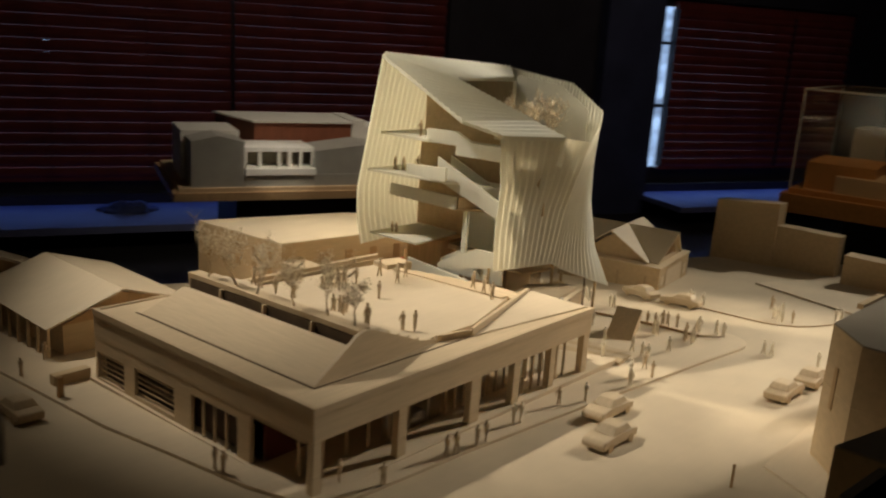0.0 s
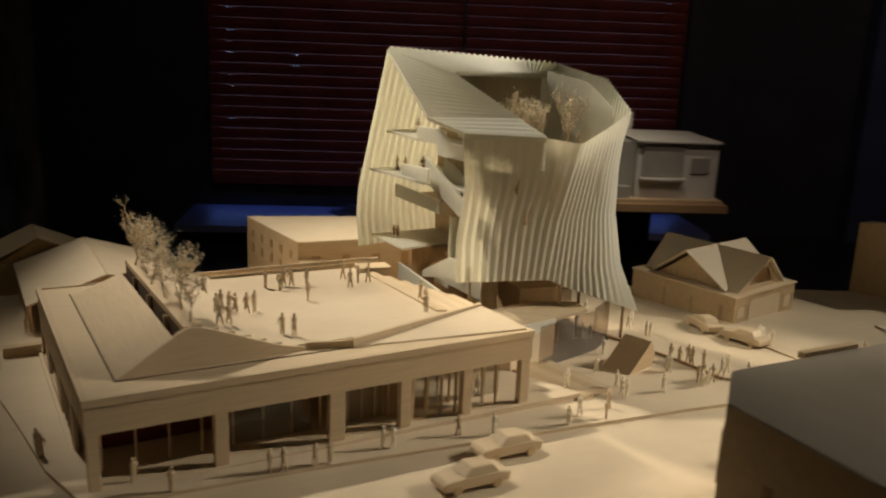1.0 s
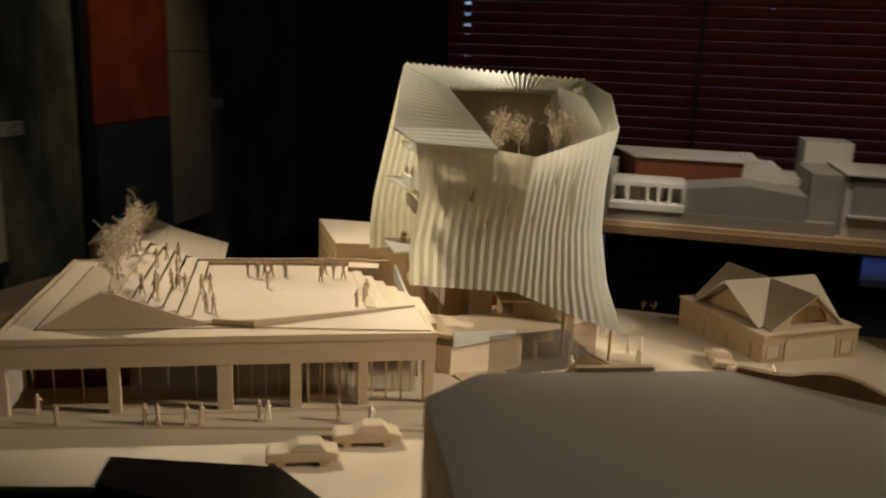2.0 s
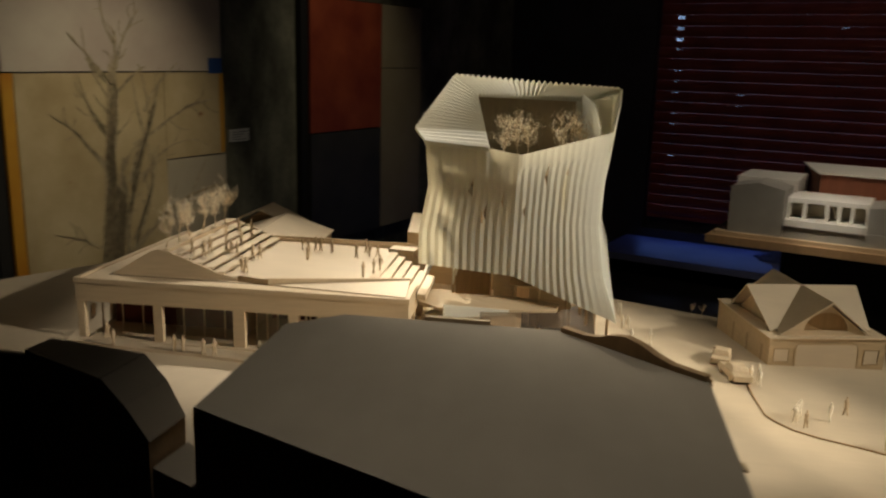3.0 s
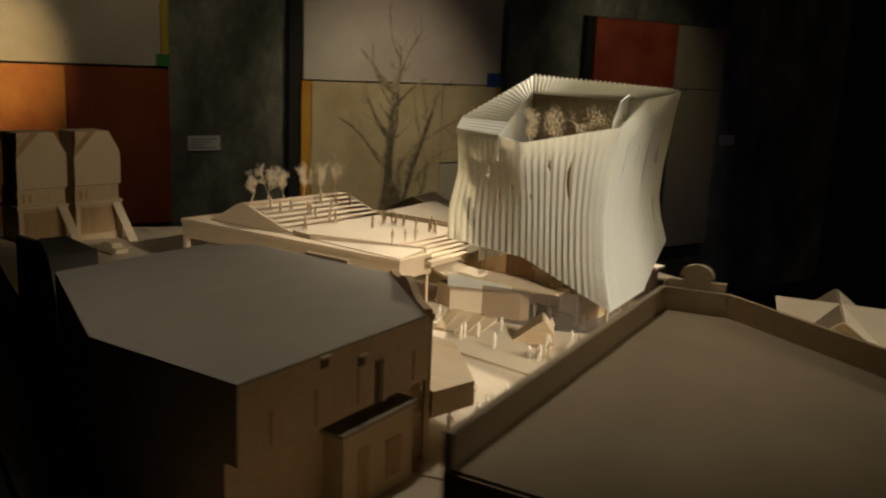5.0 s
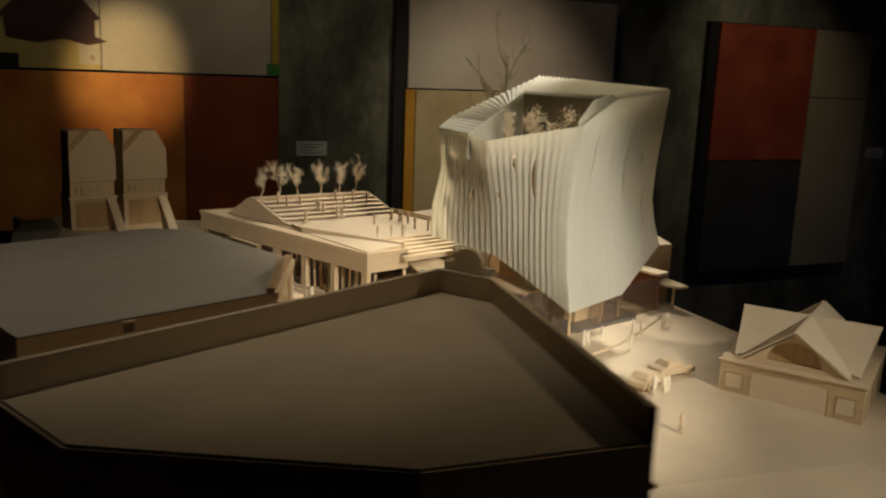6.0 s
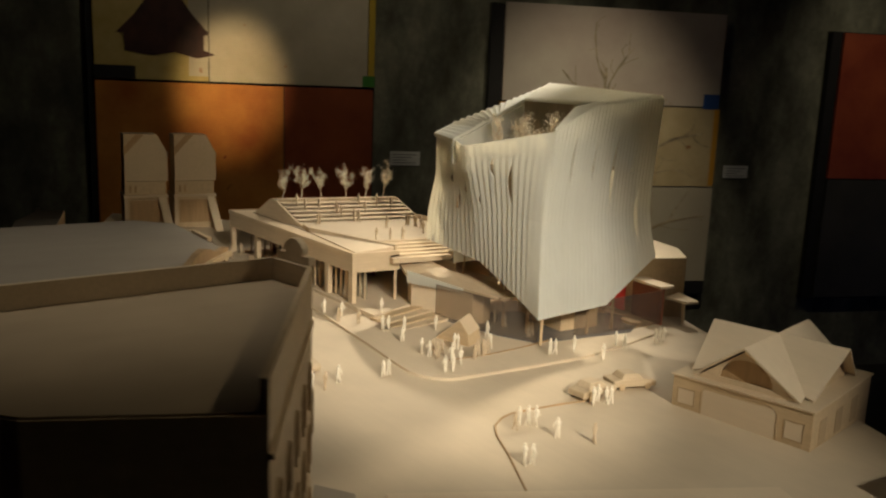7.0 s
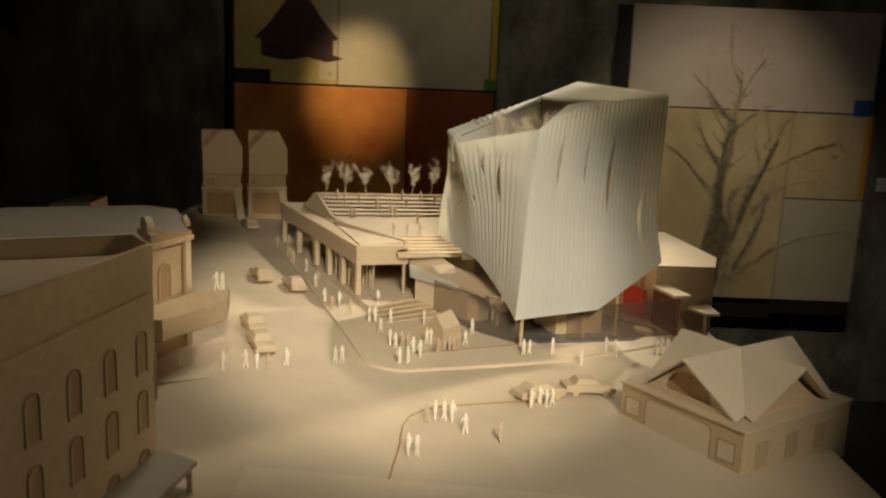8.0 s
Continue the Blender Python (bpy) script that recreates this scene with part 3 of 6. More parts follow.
far_block(m, "recess", 1.458, 1.53, 2.584, 2.5895, -0.130, -0.070, GREYFOAM)

m.location.z -= 0.018

# a cased model on its own table, turned against the room's axes
E1, E2, CORNER = Vector((0.12, -0.993, 0)), Vector((0.993, 0.12, 0)), Vector((2.2, 0.42, 0))


def turned_box(a0, a1, b0, b1, z0, z1):
    ring = [CORNER + E1 * a + E2 * b for a, b in ((a0, b0), (a1, b0), (a1, b1), (a0, b1))]
    return prism([(v.x, v.y, z0) for v in ring], [(v.x, v.y, z1) for v in ring])


HONEY = wood("honey_wood", (0.48, 0.24, 0.08), grain=(1, 8, 8), scale=10.0)
t = thing("display_table", CORNER + Vector((0.3, -0.5, FLOOR_Z)), "dark display table with a thick warm wooden top", "table")
part("plinth", turned_box(0.15, 0.95, 0.1, 0.5, FLOOR_Z, -0.1), BLACK, t)
part("tabletop", turned_box(-0.02, 1.1, -0.02, 0.62, -0.1, -0.045), HONEY, t, "warm wooden table edge")
m = thing("architectural_model", CORNER + Vector((0.3, -0.5, -0.045)), "warm orange wooden building model", "model")
part("base_board", turned_box(0.0, 1.08, 0.0, 0.6, -0.045, -0.03), HONEY, m)
for a0, a1, b0, b1, h, mt in ((0.03, 0.22, 0.05, 0.3, 0.05, HONEY), (0.12, 0.3, 0.02, 0.2, 0.02, SAND), (0.3, 0.7, 0.05, 0.35, 0.08, HONEY), (0.1, 0.2, 0.34, 0.5, 0.14, GREYFOAM), (0.25, 0.4, 0.4, 0.55, 0.12, WHITEFOAM)):
    part("block", turned_box(a0, a1, b0, b1, -0.03, h), mt, m)
c = thing("display_case", CORNER + Vector((0.3, -0.5, -0.03)), "clear acrylic case over a wooden model", "display case")
for a0, a1, b0, b1, z0, z1 in ((0.0, 1.08, 0.0, 0.004, -0.03, 0.262), (0.0, 1.08, 0.596, 0.6, -0.03, 0.262), (0.0, 0.004, 0.004, 0.596, -0.03, 0.262), (1.076, 1.08, 0.004, 0.596, -0.03, 0.262), (0.0, 1.08, 0.0, 0.6, 0.262, 0.266)):
    q = part("acrylic_sheet", turned_box(a0, a1, b0, b1, z0, z1), CLEAR, c)
    q.visible_shadow = False
for a0, a1, b0, b1, z0, z1 in ((0.0, 1.08, -0.002, 0.003, 0.262, 0.267), (0.0, 1.08, 0.597, 0.602, 0.262, 0.267), (-0.002, 0.003, 0.0, 0.6, 0.262, 0.267), (1.077, 1.082, 0.0, 0.6, 0.262, 0.267),
                               (-0.002, 0.003, -0.002, 0.003, -0.03, 0.262), (-0.002, 0.003, 0.597, 0.602, -0.03, 0.262)):
    part("edge_strip", turned_box(a0, a1, b0, b1, z0, z1), FROST, c)
# soft dark bundles on the sill
for s, w in ((0.15, 0.35), (1.45, 0.4)):
    b = bmesh.new()
    bmesh.ops.create_icosphere(b, subdivisions=3, radius=1.0)
    for v in b.verts:
        k = 1 + 0.25 * noise.noise(v.co * 2.3 + Vector((s, 0, 0)))
        v.co = room(s + v.co.x * w / 2 * k, N1 - 0.2 + v.co.y * 0.1 * k, -0.84 + max(0, v.co.z + 0.35) * 0.07 * k)
    o = part("folded_cloth", b, plain("blue_cloth", (0.08, 0.12, 0.3), 0.8, 0.3, 30.0))
    tagged(o, "crumpled blue cloth lying on the window sill", "cloth")

# ---- the site board of the main model ----
BS0, BS1, BN0, BN1 = -0.36, 1.27, -0.295, 0.748
t = thing("display_table", room(0.45, 0.2, FLOOR_Z), "black display table under the main model", "table")
part("plinth", room_box(BS0 + 0.12, BS1 - 0.12, BN0 + 0.12, BN1 - 0.1, FLOOR_Z, -0.13), BLACK, t)
part("tabletop", room_box(BS0 - 0.02, BS1 + 0.02, BN0 - 0.02, BN1 + 0.02, -0.13, -0.1), BLACK, t)
ring = [room(*q) for q in ((BS0, -0.25), (0.38, -0.262), (0.52, -0.285), (0.72, BN0), (BS1, BN0), (BS1, BN1), (BS0, BN1))]
setting("ground", prism([(v.x, v.y, -0.1) for v in ring], [(v.x, v.y, gz(v.x, v.y)) for v in ring]), GROUND, "pale wooden site board sloping gently under the model", "ground")


def arc(cx, cy, r, a0, a1, n=8):
    return [(cx + r * math.cos(radians(a0 + (a1 - a0) * i / n)), cy + r * math.sin(radians(a0 + (a1 - a0) * i / n))) for i in range(n + 1)]


KERB = 0.0034
kerb = [(-0.012, -0.008), (0.024, -0.0125), (0.157, -0.018), (0.27, -0.027), (0.42, -0.040), (0.56, -0.053), (0.655, -0.064), *arc(0.672, -0.018, 0.047, -92, 0, 10),
        (0.721, 0.1), (0.719, 0.2), (0.70, 0.31), (0.672, 0.43), (0.60, 0.5), (0.3, 0.56), (-0.08, 0.60), (-0.066, 0.455), (-0.056, 0.25), (-0.043, 0.158), (-0.032, 0.066)]
setting("pavement", slab(kerb, KERB), PAVE, "raised pale pavement with a rounded kerb corner", "pavement")
# low plate beyond a straight joint at the near end of the lot
q = [room(*p) for p in ((0.945, 0.15), (1.24, 0.15), (1.24, 0.525), (0.945, 0.525))]
tagged(part("site_plate", slab([(v.x, v.y) for v in q], 0.003), PAVE), "thin pale plate lying on the site board", "site plate")
q = [(0.56, -0.42), (0.715, -0.37), (0.70, -0.255), (0.60, -0.215), (0.33, -0.222), (0.28, -0.30)]
setting("pavement_across", slab(q, 0.0022), PAVE, "raised pavement round the corner block", "pavement")

# ---- the ribbed tower ----
TW = thing("museum_tower", (0.54, 0.27, gz(0.54, 0.27)), "ivory ribbed tower model leaning outwards, open on one side", "building model")


def poly(col, z):
    if z <= col[0][0]:
        (z0, x0, y0), (z1, x1, y1) = col[0], col[1]
    elif z >= col[-1][0]:
        (z0, x0, y0), (z1, x1, y1) = col[-2], col[-1]
    else:
        for (z0, x0, y0), (z1, x1, y1) in zip(col, col[1:]):
            if z0 <= z <= z1:
                break
    k = (z - z0) / (z1 - z0)
    return Vector((x0 + (x1 - x0) * k, y0 + (y1 - y0) * k))


def lin(pairs, u):
    for (u0, v0), (u1, v1) in zip(pairs, pairs[1:]):
        if u <= u1:
            return v0 + (v1 - v0) * (u - u0) / (u1 - u0)
    return pairs[-1][1]


COL_L = [(0.05, 0.405, 0.158), (0.13, 0.404, 0.160), (0.19, 0.415, 0.165), (0.25, 0.410, 0.167)]
COL_M = [(0.05, 0.533, 0.163), (0.15, 0.535, 0.148), (0.245, 0.538, 0.118)]
COL_R = [(0.018, 0.675, 0.148), (0.08, 0.657, 0.163), (0.144, 0.648, 0.171), (0.2, 0.650, 0.175), (0.27, 0.659, 0.178)]
COL_C = [(0.05, 0.684, 0.382), (0.085, 0.679, 0.383), (0.120, 0.667, 0.383), (0.154, 0.661, 0.382), (0.2, 0.664, 0.379), (0.317, 0.683, 0.366)]
COL_A = [(0.078, 0.381, 0.372), (0.115, 0.383, 0.384), (0.151, 0.388, 0.391), (0.331, 0.426, 0.390)]
FACES = {
    "front": ([(0, COL_L), (0.47, COL_M), (1, COL_R)], [(0, 0.085), (0.47, 0.073), (1, 0.018)], [(0, 0.249), (0.34, 0.247), (0.47, 0.242), (1, 0.270)], (0, -1)),
    "right": ([(0, COL_R), (1, COL_C)], [(0, 0.018), (0.55, 0.024), (1, 0.085)], [(0, 0.270), (0.32, 0.304), (1, 0.317)], (1, 0)),
    "back": ([(0, COL_C), (1, COL_A)], [(0, 0.085), (1, 0.078)], [(0, 0.317), (1, 0.331)], (0, 1)),
}


def on_face(face, u, v):
    cols, zb, zt, n = FACES[face]
    z = lin(zb, u) * (1 - v) + lin(zt, u) * v
    for (u0, c0), (u1, c1) in zip(cols, cols[1:]):
        if u <= u1:
            break
    a, b = poly(c0, z), poly(c1, z)
    p = a + (b - a) * ((u - u0) / (u1 - u0))
    # the corner between street and side facade is rolled, more so higher up
    k = u - 0.86 if face == "front" else 0.10 - u if face == "right" else 0
    if k > 0:
        k = k / (0.14 if face == "front" else 0.10)
        inward = 0.0030 * k * k * min(1, max(0, (z - 0.02) / 0.05)) * (1 - min(1, max(0, (z - 0.23) / 0.03)))
        p = p + Vector((-inward, inward))
    return Vector((p.x, p.y, z))


def rib(face, u0, u1, height, k, slits, fade):
    """One pleat of the facade: its two edges lie back, its crest stands proud."""
    out = Vector((*FACES[face][3], 0))
    bm = bmesh.new()
    nv = 20
    rows = []
    for i in range(nv + 1):
        v = i / nv
        wob = 0.07 * (u1 - u0) * noise.noise(Vector((k * 0.7, v * 3.1, 2.0)))
        a, b, c, lift = u0, u1, (u0 + u1) / 2 + wob, 0.0
        for idx, v0, v1, gap in slits:
            if idx == k and v0 < v < v1:
                open_ = math.sin(math.pi * (v - v0) / (v1 - v0))
                b -= gap * (u1 - u0) * open_
                lift = 0.0022 * open_
        h = height * (1 - fade * min(1, max(0, (v - 0.84) / 0.06)) * (1 if u0 > 0.3 else 0.3))
        if face == "right":
            h *= 0.45 + 0.55 * v + 3.0 * max(0, (v - 0.82) / 0.18) * min(1, u0 / 0.25)
        if face == "front":
            h *= 1 - 0.9 * min(1, max(0, (u0 - 0.78) / 0.14))
        row = []
        peak = Vector((0, 0, 0.0026)) if i == nv and face != "front" else Vector((0, 0, 0))
        for w, d, e in ((a, 0, 0), (min(c, b), h, 1), (b, lift, 0)):
            row.append(bm.verts.new(on_face(face, w, v) + out * d + peak * e))
        for w, d, e in ((b, lift, 0), (min(c, b), h, 1), (a, 0, 0)):
            row.append(bm.verts.new(on_face(face, w, v) + out * (d - 0.0016) + peak * e))
        rows.append(row)
    for r, s in zip(rows, rows[1:]):
        for j in range(6):
            i2 = (j + 1) % 6
            bm.faces.new((r[j], r[i2], s[i2], s[j]))
    bm.faces.new(rows[0][::-1])
    bm.faces.new(rows[-1])
    return bm


for face, n, height, slits, fade in (
        ("front", 25, 0.0019, ((5, 0.62, 0.71, 0.8), (7, 0.42, 0.56, 0.35), (9, 0.55, 0.66, 0.3), (15, 0.74, 0.89, 0.5), (18, 0.55, 0.86, 0.5), (12, 0.5, 0.6, 0.3)), 0.75),
        ("right", 30, 0.0007, ((5, 0.62, 0.94, 0.7), (11, 0.6, 0.85, 0.7), (17, 0.42, 0.88, 1.0), (25, 0.17, 0.49, 1.0)), 0.2),
        ("back", 28, 0.0021, (), 0.0)):
    f = new("facade")
    f.parent, f.location = TW, (0, 0, 0.05)
    f.empty_display_size = 0.01
    f["label"] = {"front": "pleated ivory street facade", "right": "nearly smooth ivory side facade with slits", "back": "pleated ivory rear facade"}[face]
    for k in range(n):
        part("rib", rib(face, k / n, (k + 1) / n, height, k, slits, fade), CARD, f)

PA, PC, PD = Vector((0.426, 0.390, 0.331)), Vector((0.683, 0.366, 0.317)), Vector((0.409, 0.165, 0.252))
CL, CR, PK = Vector((0.471, 0.293, 0.306)), Vector((0.613, 0.306, 0.303)), Vector((0.497, 0.132, 0.249))


def pleat_between(a0, a1, b0, b1, n, h, name, label):
    f = new("roof_slope")
    f.parent, f.location = TW, (0, 0, 0.3)
    f.empty_display_size = 0.01
    f["label"] = label
    up = (a1 - a0).cross(b0 - a0).normalized()
    if up.z < 0:
        up = -up
    for k in range(n):
        bm = bmesh.new()
        rows = []
        for e0, e1 in ((a0, a1), (b0, b1)):
            ps = [e0.lerp(e1, (k + w) / n) for w in (0, 0.5, 1)]
            rows.append([bm.verts.new(q + up * d) for q, d in ((ps[0], 0), (ps[1], h), (ps[2], 0), (ps[2], -0.0035), (ps[0], -0.0035))])
        r, s = rows
        for j in range(5):
            i2 = (j + 1) % 5
            bm.faces.new((r[j], r[i2], s[i2], s[j]))
        bm.faces.new(r[::-1])
        bm.faces.new(s)
        part(name, bm, CARD, f)


PJ = Vector((0.390, 0.212, 0.264))
PM = CL.lerp(PK, 0.72)
pleat_between(PA, PJ, CL, PM, 15, 0.0030, "rib", "pleated ivory roof slope")
pleat_between(PJ, PD, PM, PK, 4, 0.0012, "rib", "ivory lower lip of the roof slope")
pleat_between(PA, PC, CL, Vector((0.628, 0.318, 0.304)), 30, 0.0058, "rib", "pleated ivory ridge strip")
bm = bmesh.new()
add_prism(bm, [PD + Vector((0, -0.001, -0.006)), PK + Vector((0, -0.001, -0.006)), PK + Vector((0, 0.012, -0.006)), PD + Vector((0, 0.012, -0.006))],
          [PD + Vector((0, -0.001, 0)), PK + Vector((0, -0.001, 0)), PK + Vector((0, 0.012, 0)), PD + Vector((0, 0.012, 0))])
part("eave", bm, CARD, TW)


def upright(name, a, b, z0, za, zb, thick, mat, parent, label=""):
    a, b = Vector((a[0], a[1], 0)), Vector((b[0], b[1], 0))
    d = (b - a).normalized()
    n = Vector((-d.y, d.x, 0)) * thick
    bm = prism([(p.x, p.y, z0) for p in (a, b, b + n, a + n)], [(a.x, a.y, za), (b.x, b.y, zb), ((b + n).x, (b + n).y, zb), ((a + n).x, (a + n).y, za)])
    return part(name, bm, mat, parent, label)


upright("court_wall", CL, CR, 0.212, CL.z - 0.001, CR.z - 0.001, 0.003, COURT, TW, "brown rear wall of the roof court")
upright("court_wall", PK, CL, 0.212, PK.z - 0.006, CL.z - 0.006, 0.003, CARD, TW, "ivory side wall of the roof court")
upright("court_wall", CR, (0.668, 0.33), 0.212, CR.z - 0.001, 0.306, 0.002, CARD, TW, "ivory return wall of the roof court")
ps = [(0.640, 0.192, 0.212), (0.622, 0.306, 0.212), (0.622, 0.306, 0.3115), (0.634, 0.235, 0.302), (0.640, 0.192, 0.2725)]
part("court_lining", prism(ps, [(x + 0.002, y + 0.0005, z) for x, y, z in ps]), CARD, TW, "smooth ivory lining wall of the roof court")
part("court_floor", block([(0.49, 0.156), (0.538, 0.140), (0.628, 0.188), (0.642, 0.33), (0.48, 0.31)], 0.212, 0.218), BASS, TW)
upright("attic_wall", (0.491, 0.150), (0.465, 0.292), 0.146, 0.238, 0.292, 0.003, SAND, TW, "brown wooden wall under the roof slope")
# the open side: floors, core, parapets and stair
part("core", block([(0.50, 0.185), (0.59, 0.185), (0.59, 0.35), (0.57, 0.378), (0.50, 0.378)], 0.086, 0.212), SAND, TW, "brown wooden core")
part("core_cap", block([(0.502, 0.30), (0.62, 0.31), (0.62, 0.372), (0.502, 0.374)], 0.212, 0.296), SAND, TW)
part("floor_plate", block([(0.425, 0.386), (0.424, 0.300), (0.46, 0.175), (0.50, 0.172), (0.50, 0.386)], 0.2255, 0.229), CARD, TW, "thin translucent floor plate")
part("floor_plate", block([(0.402, 0.386), (0.42, 0.27), (0.45, 0.172), (0.50, 0.172), (0.50, 0.386)], 0.176, 0.179), CARD, TW, "thin translucent floor plate")
part("floor_plate", block([(0.462, 0.372), (0.462, 0.176), (0.532, 0.171), (0.63, 0.185), (0.645, 0.34), (0.64, 0.374)], 0.079, 0.0855), BASS, TW, "wooden lower floor plate")
part("floor_sheet", block([(0.401, 0.374), (0.405, 0.290), (0.499, 0.300), (0.499, 0.374)], 0.0900, 0.0925), CARD, TW, "thin translucent floor plate")
part("lobby_core", block([(0.447, 0.345), (0.447, 0.283), (0.499, 0.283), (0.499, 0.345)], -0.012, 0.0898), BROWN, TW, "brown wooden lower core")
upright("hall_wall", (0.472, 0.262), (0.478, 0.176), 0.0856, 0.141, 0.141, -0.002, CARD, TW, "ivory hall wall beside the fin")
part("hall_post", box(0.464, 0.4665, 0.205, 0.2075, 0.0856, 0.118), BROWN, TW)
upright("ramp_side", (0.45, 0.296), (0.45, 0.250), 0.046, 0.060, 0.086, -0.002, CARD, TW)
upright("ramp_side", (0.45, 0.250), (0.452, 0.178), 0.052, 0.086, 0.091, -0.002, CARD, TW)
part("floor_plate", block([(0.44, 0.378), (0.44, 0.24), (0.50, 0.2), (0.50, 0.378)], 0.141, 0.1435), BASS, TW)
upright("parapet", (0.43, 0.302), (0.43, 0.250), 0.227, 0.243, 0.245, -0.004, CARD, TW)
upright("parapet", (0.43, 0.250), (0.43, 0.222), 0.215, 0.245, 0.233, -0.004, CARD, TW)
upright("parapet", (0.43, 0.222), (0.431, 0.168), 0.216, 0.233, 0.234, -0.004, CARD, TW)
part("soffit_plate", block([(0.434, 0.25), (0.431, 0.168), (0.5, 0.172), (0.5, 0.25)], 0.2145, 0.2165), CARD, TW)
upright("parapet", (0.422, 0.327), (0.422, 0.258), 0.179, 0.193, 0.197, -0.004, CARD, TW)
upright("parapet", (0.435, 0.368), (0.435, 0.250), 0.1425, 0.159, 0.159, -0.004, CARD, TW)
upright("parapet", (0.435, 0.250), (0.50, 0.232), 0.1435, 0.159, 0.159, -0.004, BASS, TW)
bm = bmesh.new()
for dx in (0.0, 0.026):
    ps = [(0.428 + dx, 0.281, 0.178), (0.428 + dx, 0.170, 0.142), (0.428 + dx, 0.170, 0.163), (0.428 + dx, 0.281, 0.208)]
    add_prism(bm, ps, [(x + 0.003, y, z) for x, y, z in ps])
part("stair_parapet", bm, CARD, TW)
for k in range(9):
    part("stair_tread", box(0.4315, 0.4535, 0.264 - k * 0.0105, 0.276 - k * 0.0105, 0.176 - k * 0.0037, 0.180 - k * 0.0037), BASS, TW)
arc_pts = [(0.475 + 0.040 * math.cos(radians(a)), 0.222 + 0.036 * math.sin(radians(a))) for a in range(105, 166, 10)]
inner_pts = [(0.475 + 0.037 * math.cos(radians(a)), 0.222 + 0.033 * math.sin(radians(a))) for a in range(165, 104, -10)]
part("curved_fin", block(arc_pts + inner_pts, 0.0855, 0.1425), CARD, TW, "curved ivory fin wall")
upright("parapet", (0.41, 0.306), (0.41, 0.200), 0.050, 0.070, 0.062, -0.003, CARD, TW)
bm = bmesh.new()
ps = [(0.418, 0.262, 0.07), (0.418, 0.200, 0.102), (0.418, 0.160, 0.104), (0.418, 0.160, 0.086), (0.418, 0.262, 0.062)]
add_prism(bm, ps, [(x + 0.003, y, z) for x, y, z in ps])
part("ramp_parapet", bm, CARD, TW)
# undercroft: legs and glazed lobby
for x, y in ((0.665, 0.165), (0.61, 0.19), (0.645, 0.28), (0.57, 0.18), (0.45, 0.2), (0.64, 0.34), (0.52, 0.33)):
    z0, z1 = gz(x, y), 0.082 if x < 0.6 else 0.04
    bm = bmesh.new()
    tube(bm, [(x, y, z0), (x, y, z1)], [0.0022, 0.0022], 8)
    part("column", bm, SAND, TW)
part("lobby_core", block([(0.56, 0.25), (0.62, 0.25), (0.62, 0.33), (0.56, 0.33)], gz(0.56, 0.25) - 0.01, 0.079), SAND, TW)
part("lobby_core", block([(0.505, 0.27), (0.535, 0.265), (0.54, 0.33), (0.505, 0.34)], gz(0.505, 0.27) - 0.01, 0.079), BASS, TW)
for a, b in (((0.494, 0.112), (0.600, 0.142)), ((0.600, 0.142), (0.650, 0.174)), ((0.648, 0.25), (0.655, 0.44))):
    q = upright("lobby_glass", a, b, gz(*a) - 0.002, 0.034 if b[1] < 0.3 else 0.02, 0.03 if b[1] < 0.3 else 0.02, 0.0015, SMOKE, TW, "smoky acrylic lobby wall")
    q.visible_shadow = False
part("lobby_floor", slab([(0.486, 0.142), (0.494, 0.110), (0.600, 0.140), (0.652, 0.172), (0.662, 0.36), (0.62, 0.44), (0.53, 0.40), (0.50, 0.20)], 0.001, KERB), SMOKEFLOOR, TW, "dark grey acrylic lobby floor")
part("lobby_ceiling", block([(0.53, 0.37), (0.53, 0.2), (0.60, 0.19), (0.638, 0.235), (0.64, 0.36)], 0.047, 0.05), BASS, TW)
part("lobby_wall", block([(0.505, 0.402), (0.570, 0.402), (0.570, 0.4055), (0.505, 0.4055)], -0.04, 0.044), BROWN, TW, "brown lobby wall")
bm = bmesh.new()
ring = [(0.626 + 0.017 * math.cos(k * math.tau / 20), 0.404 + 0.013 * math.sin(k * math.tau / 20)) for k in range(20)]
add_prism(bm, [(x, y, gz(x, y) + 0.002) for x, y in ring], [(x, y, gz(x, y) + 0.009) for x, y in ring])
part("bench", bm, PAVE, TW, "oval pale wooden bench")
part("lobby_plate", block([(0.588, 0.446), (0.655, 0.434), (0.66, 0.462), (0.59, 0.475)], 0.0222, 0.0262), PAVE, TW)

# ---- the low pavilion with the stepped roof terrace ----
PV = thing("pavilion", (0.2, 0.17, gz(0.2, 0.17)), "low pale wooden pavilion with a stepped roof terrace", "building model")
W, D, ZF, ZR = 0.406, 0.345, 0.047, 0.0765
part("podium", block([(-0.003, -0.002), (0.47, -0.004), (0.425, 0.115), (0.42, 0.30), (0.40, 0.36), (-0.003, 0.352)], -0.03, -0.0005), PAVE, PV)
for x0, x1, y0, y1 in ((0.0, W, 0.0, 0.004), (0.0, 0.004, 0.004, D), (W - 0.004, W, 0.004, 0.085), (0.004, W - 0.004, D - 0.004, D)):
    part("fascia", box(x0, x1, y0, y1, ZF, ZR), BASS if y1 - y0 < 0.01 else BASS_Y, PV)
part("fascia_trim", box(-0.0012, W + 0.0012, -0.0012, 0.0008, ZR - 0.006, ZR + 0.0005), BASS, PV)
part("fascia_trim", box(-0.0012, 0.0008, 0.001, D, ZR - 0.006, ZR + 0.0005), BASS_Y, PV)
part("roof", block([(0.004, 0.004), (W - 0.004, 0.004), (W - 0.004, 0.085), (0.35, 0.09), (0.35, 0.30), (0.36, D - 0.004), (0.004, D - 0.004)], ZR - 0.008, ZR - 0.0015), BASS, PV)
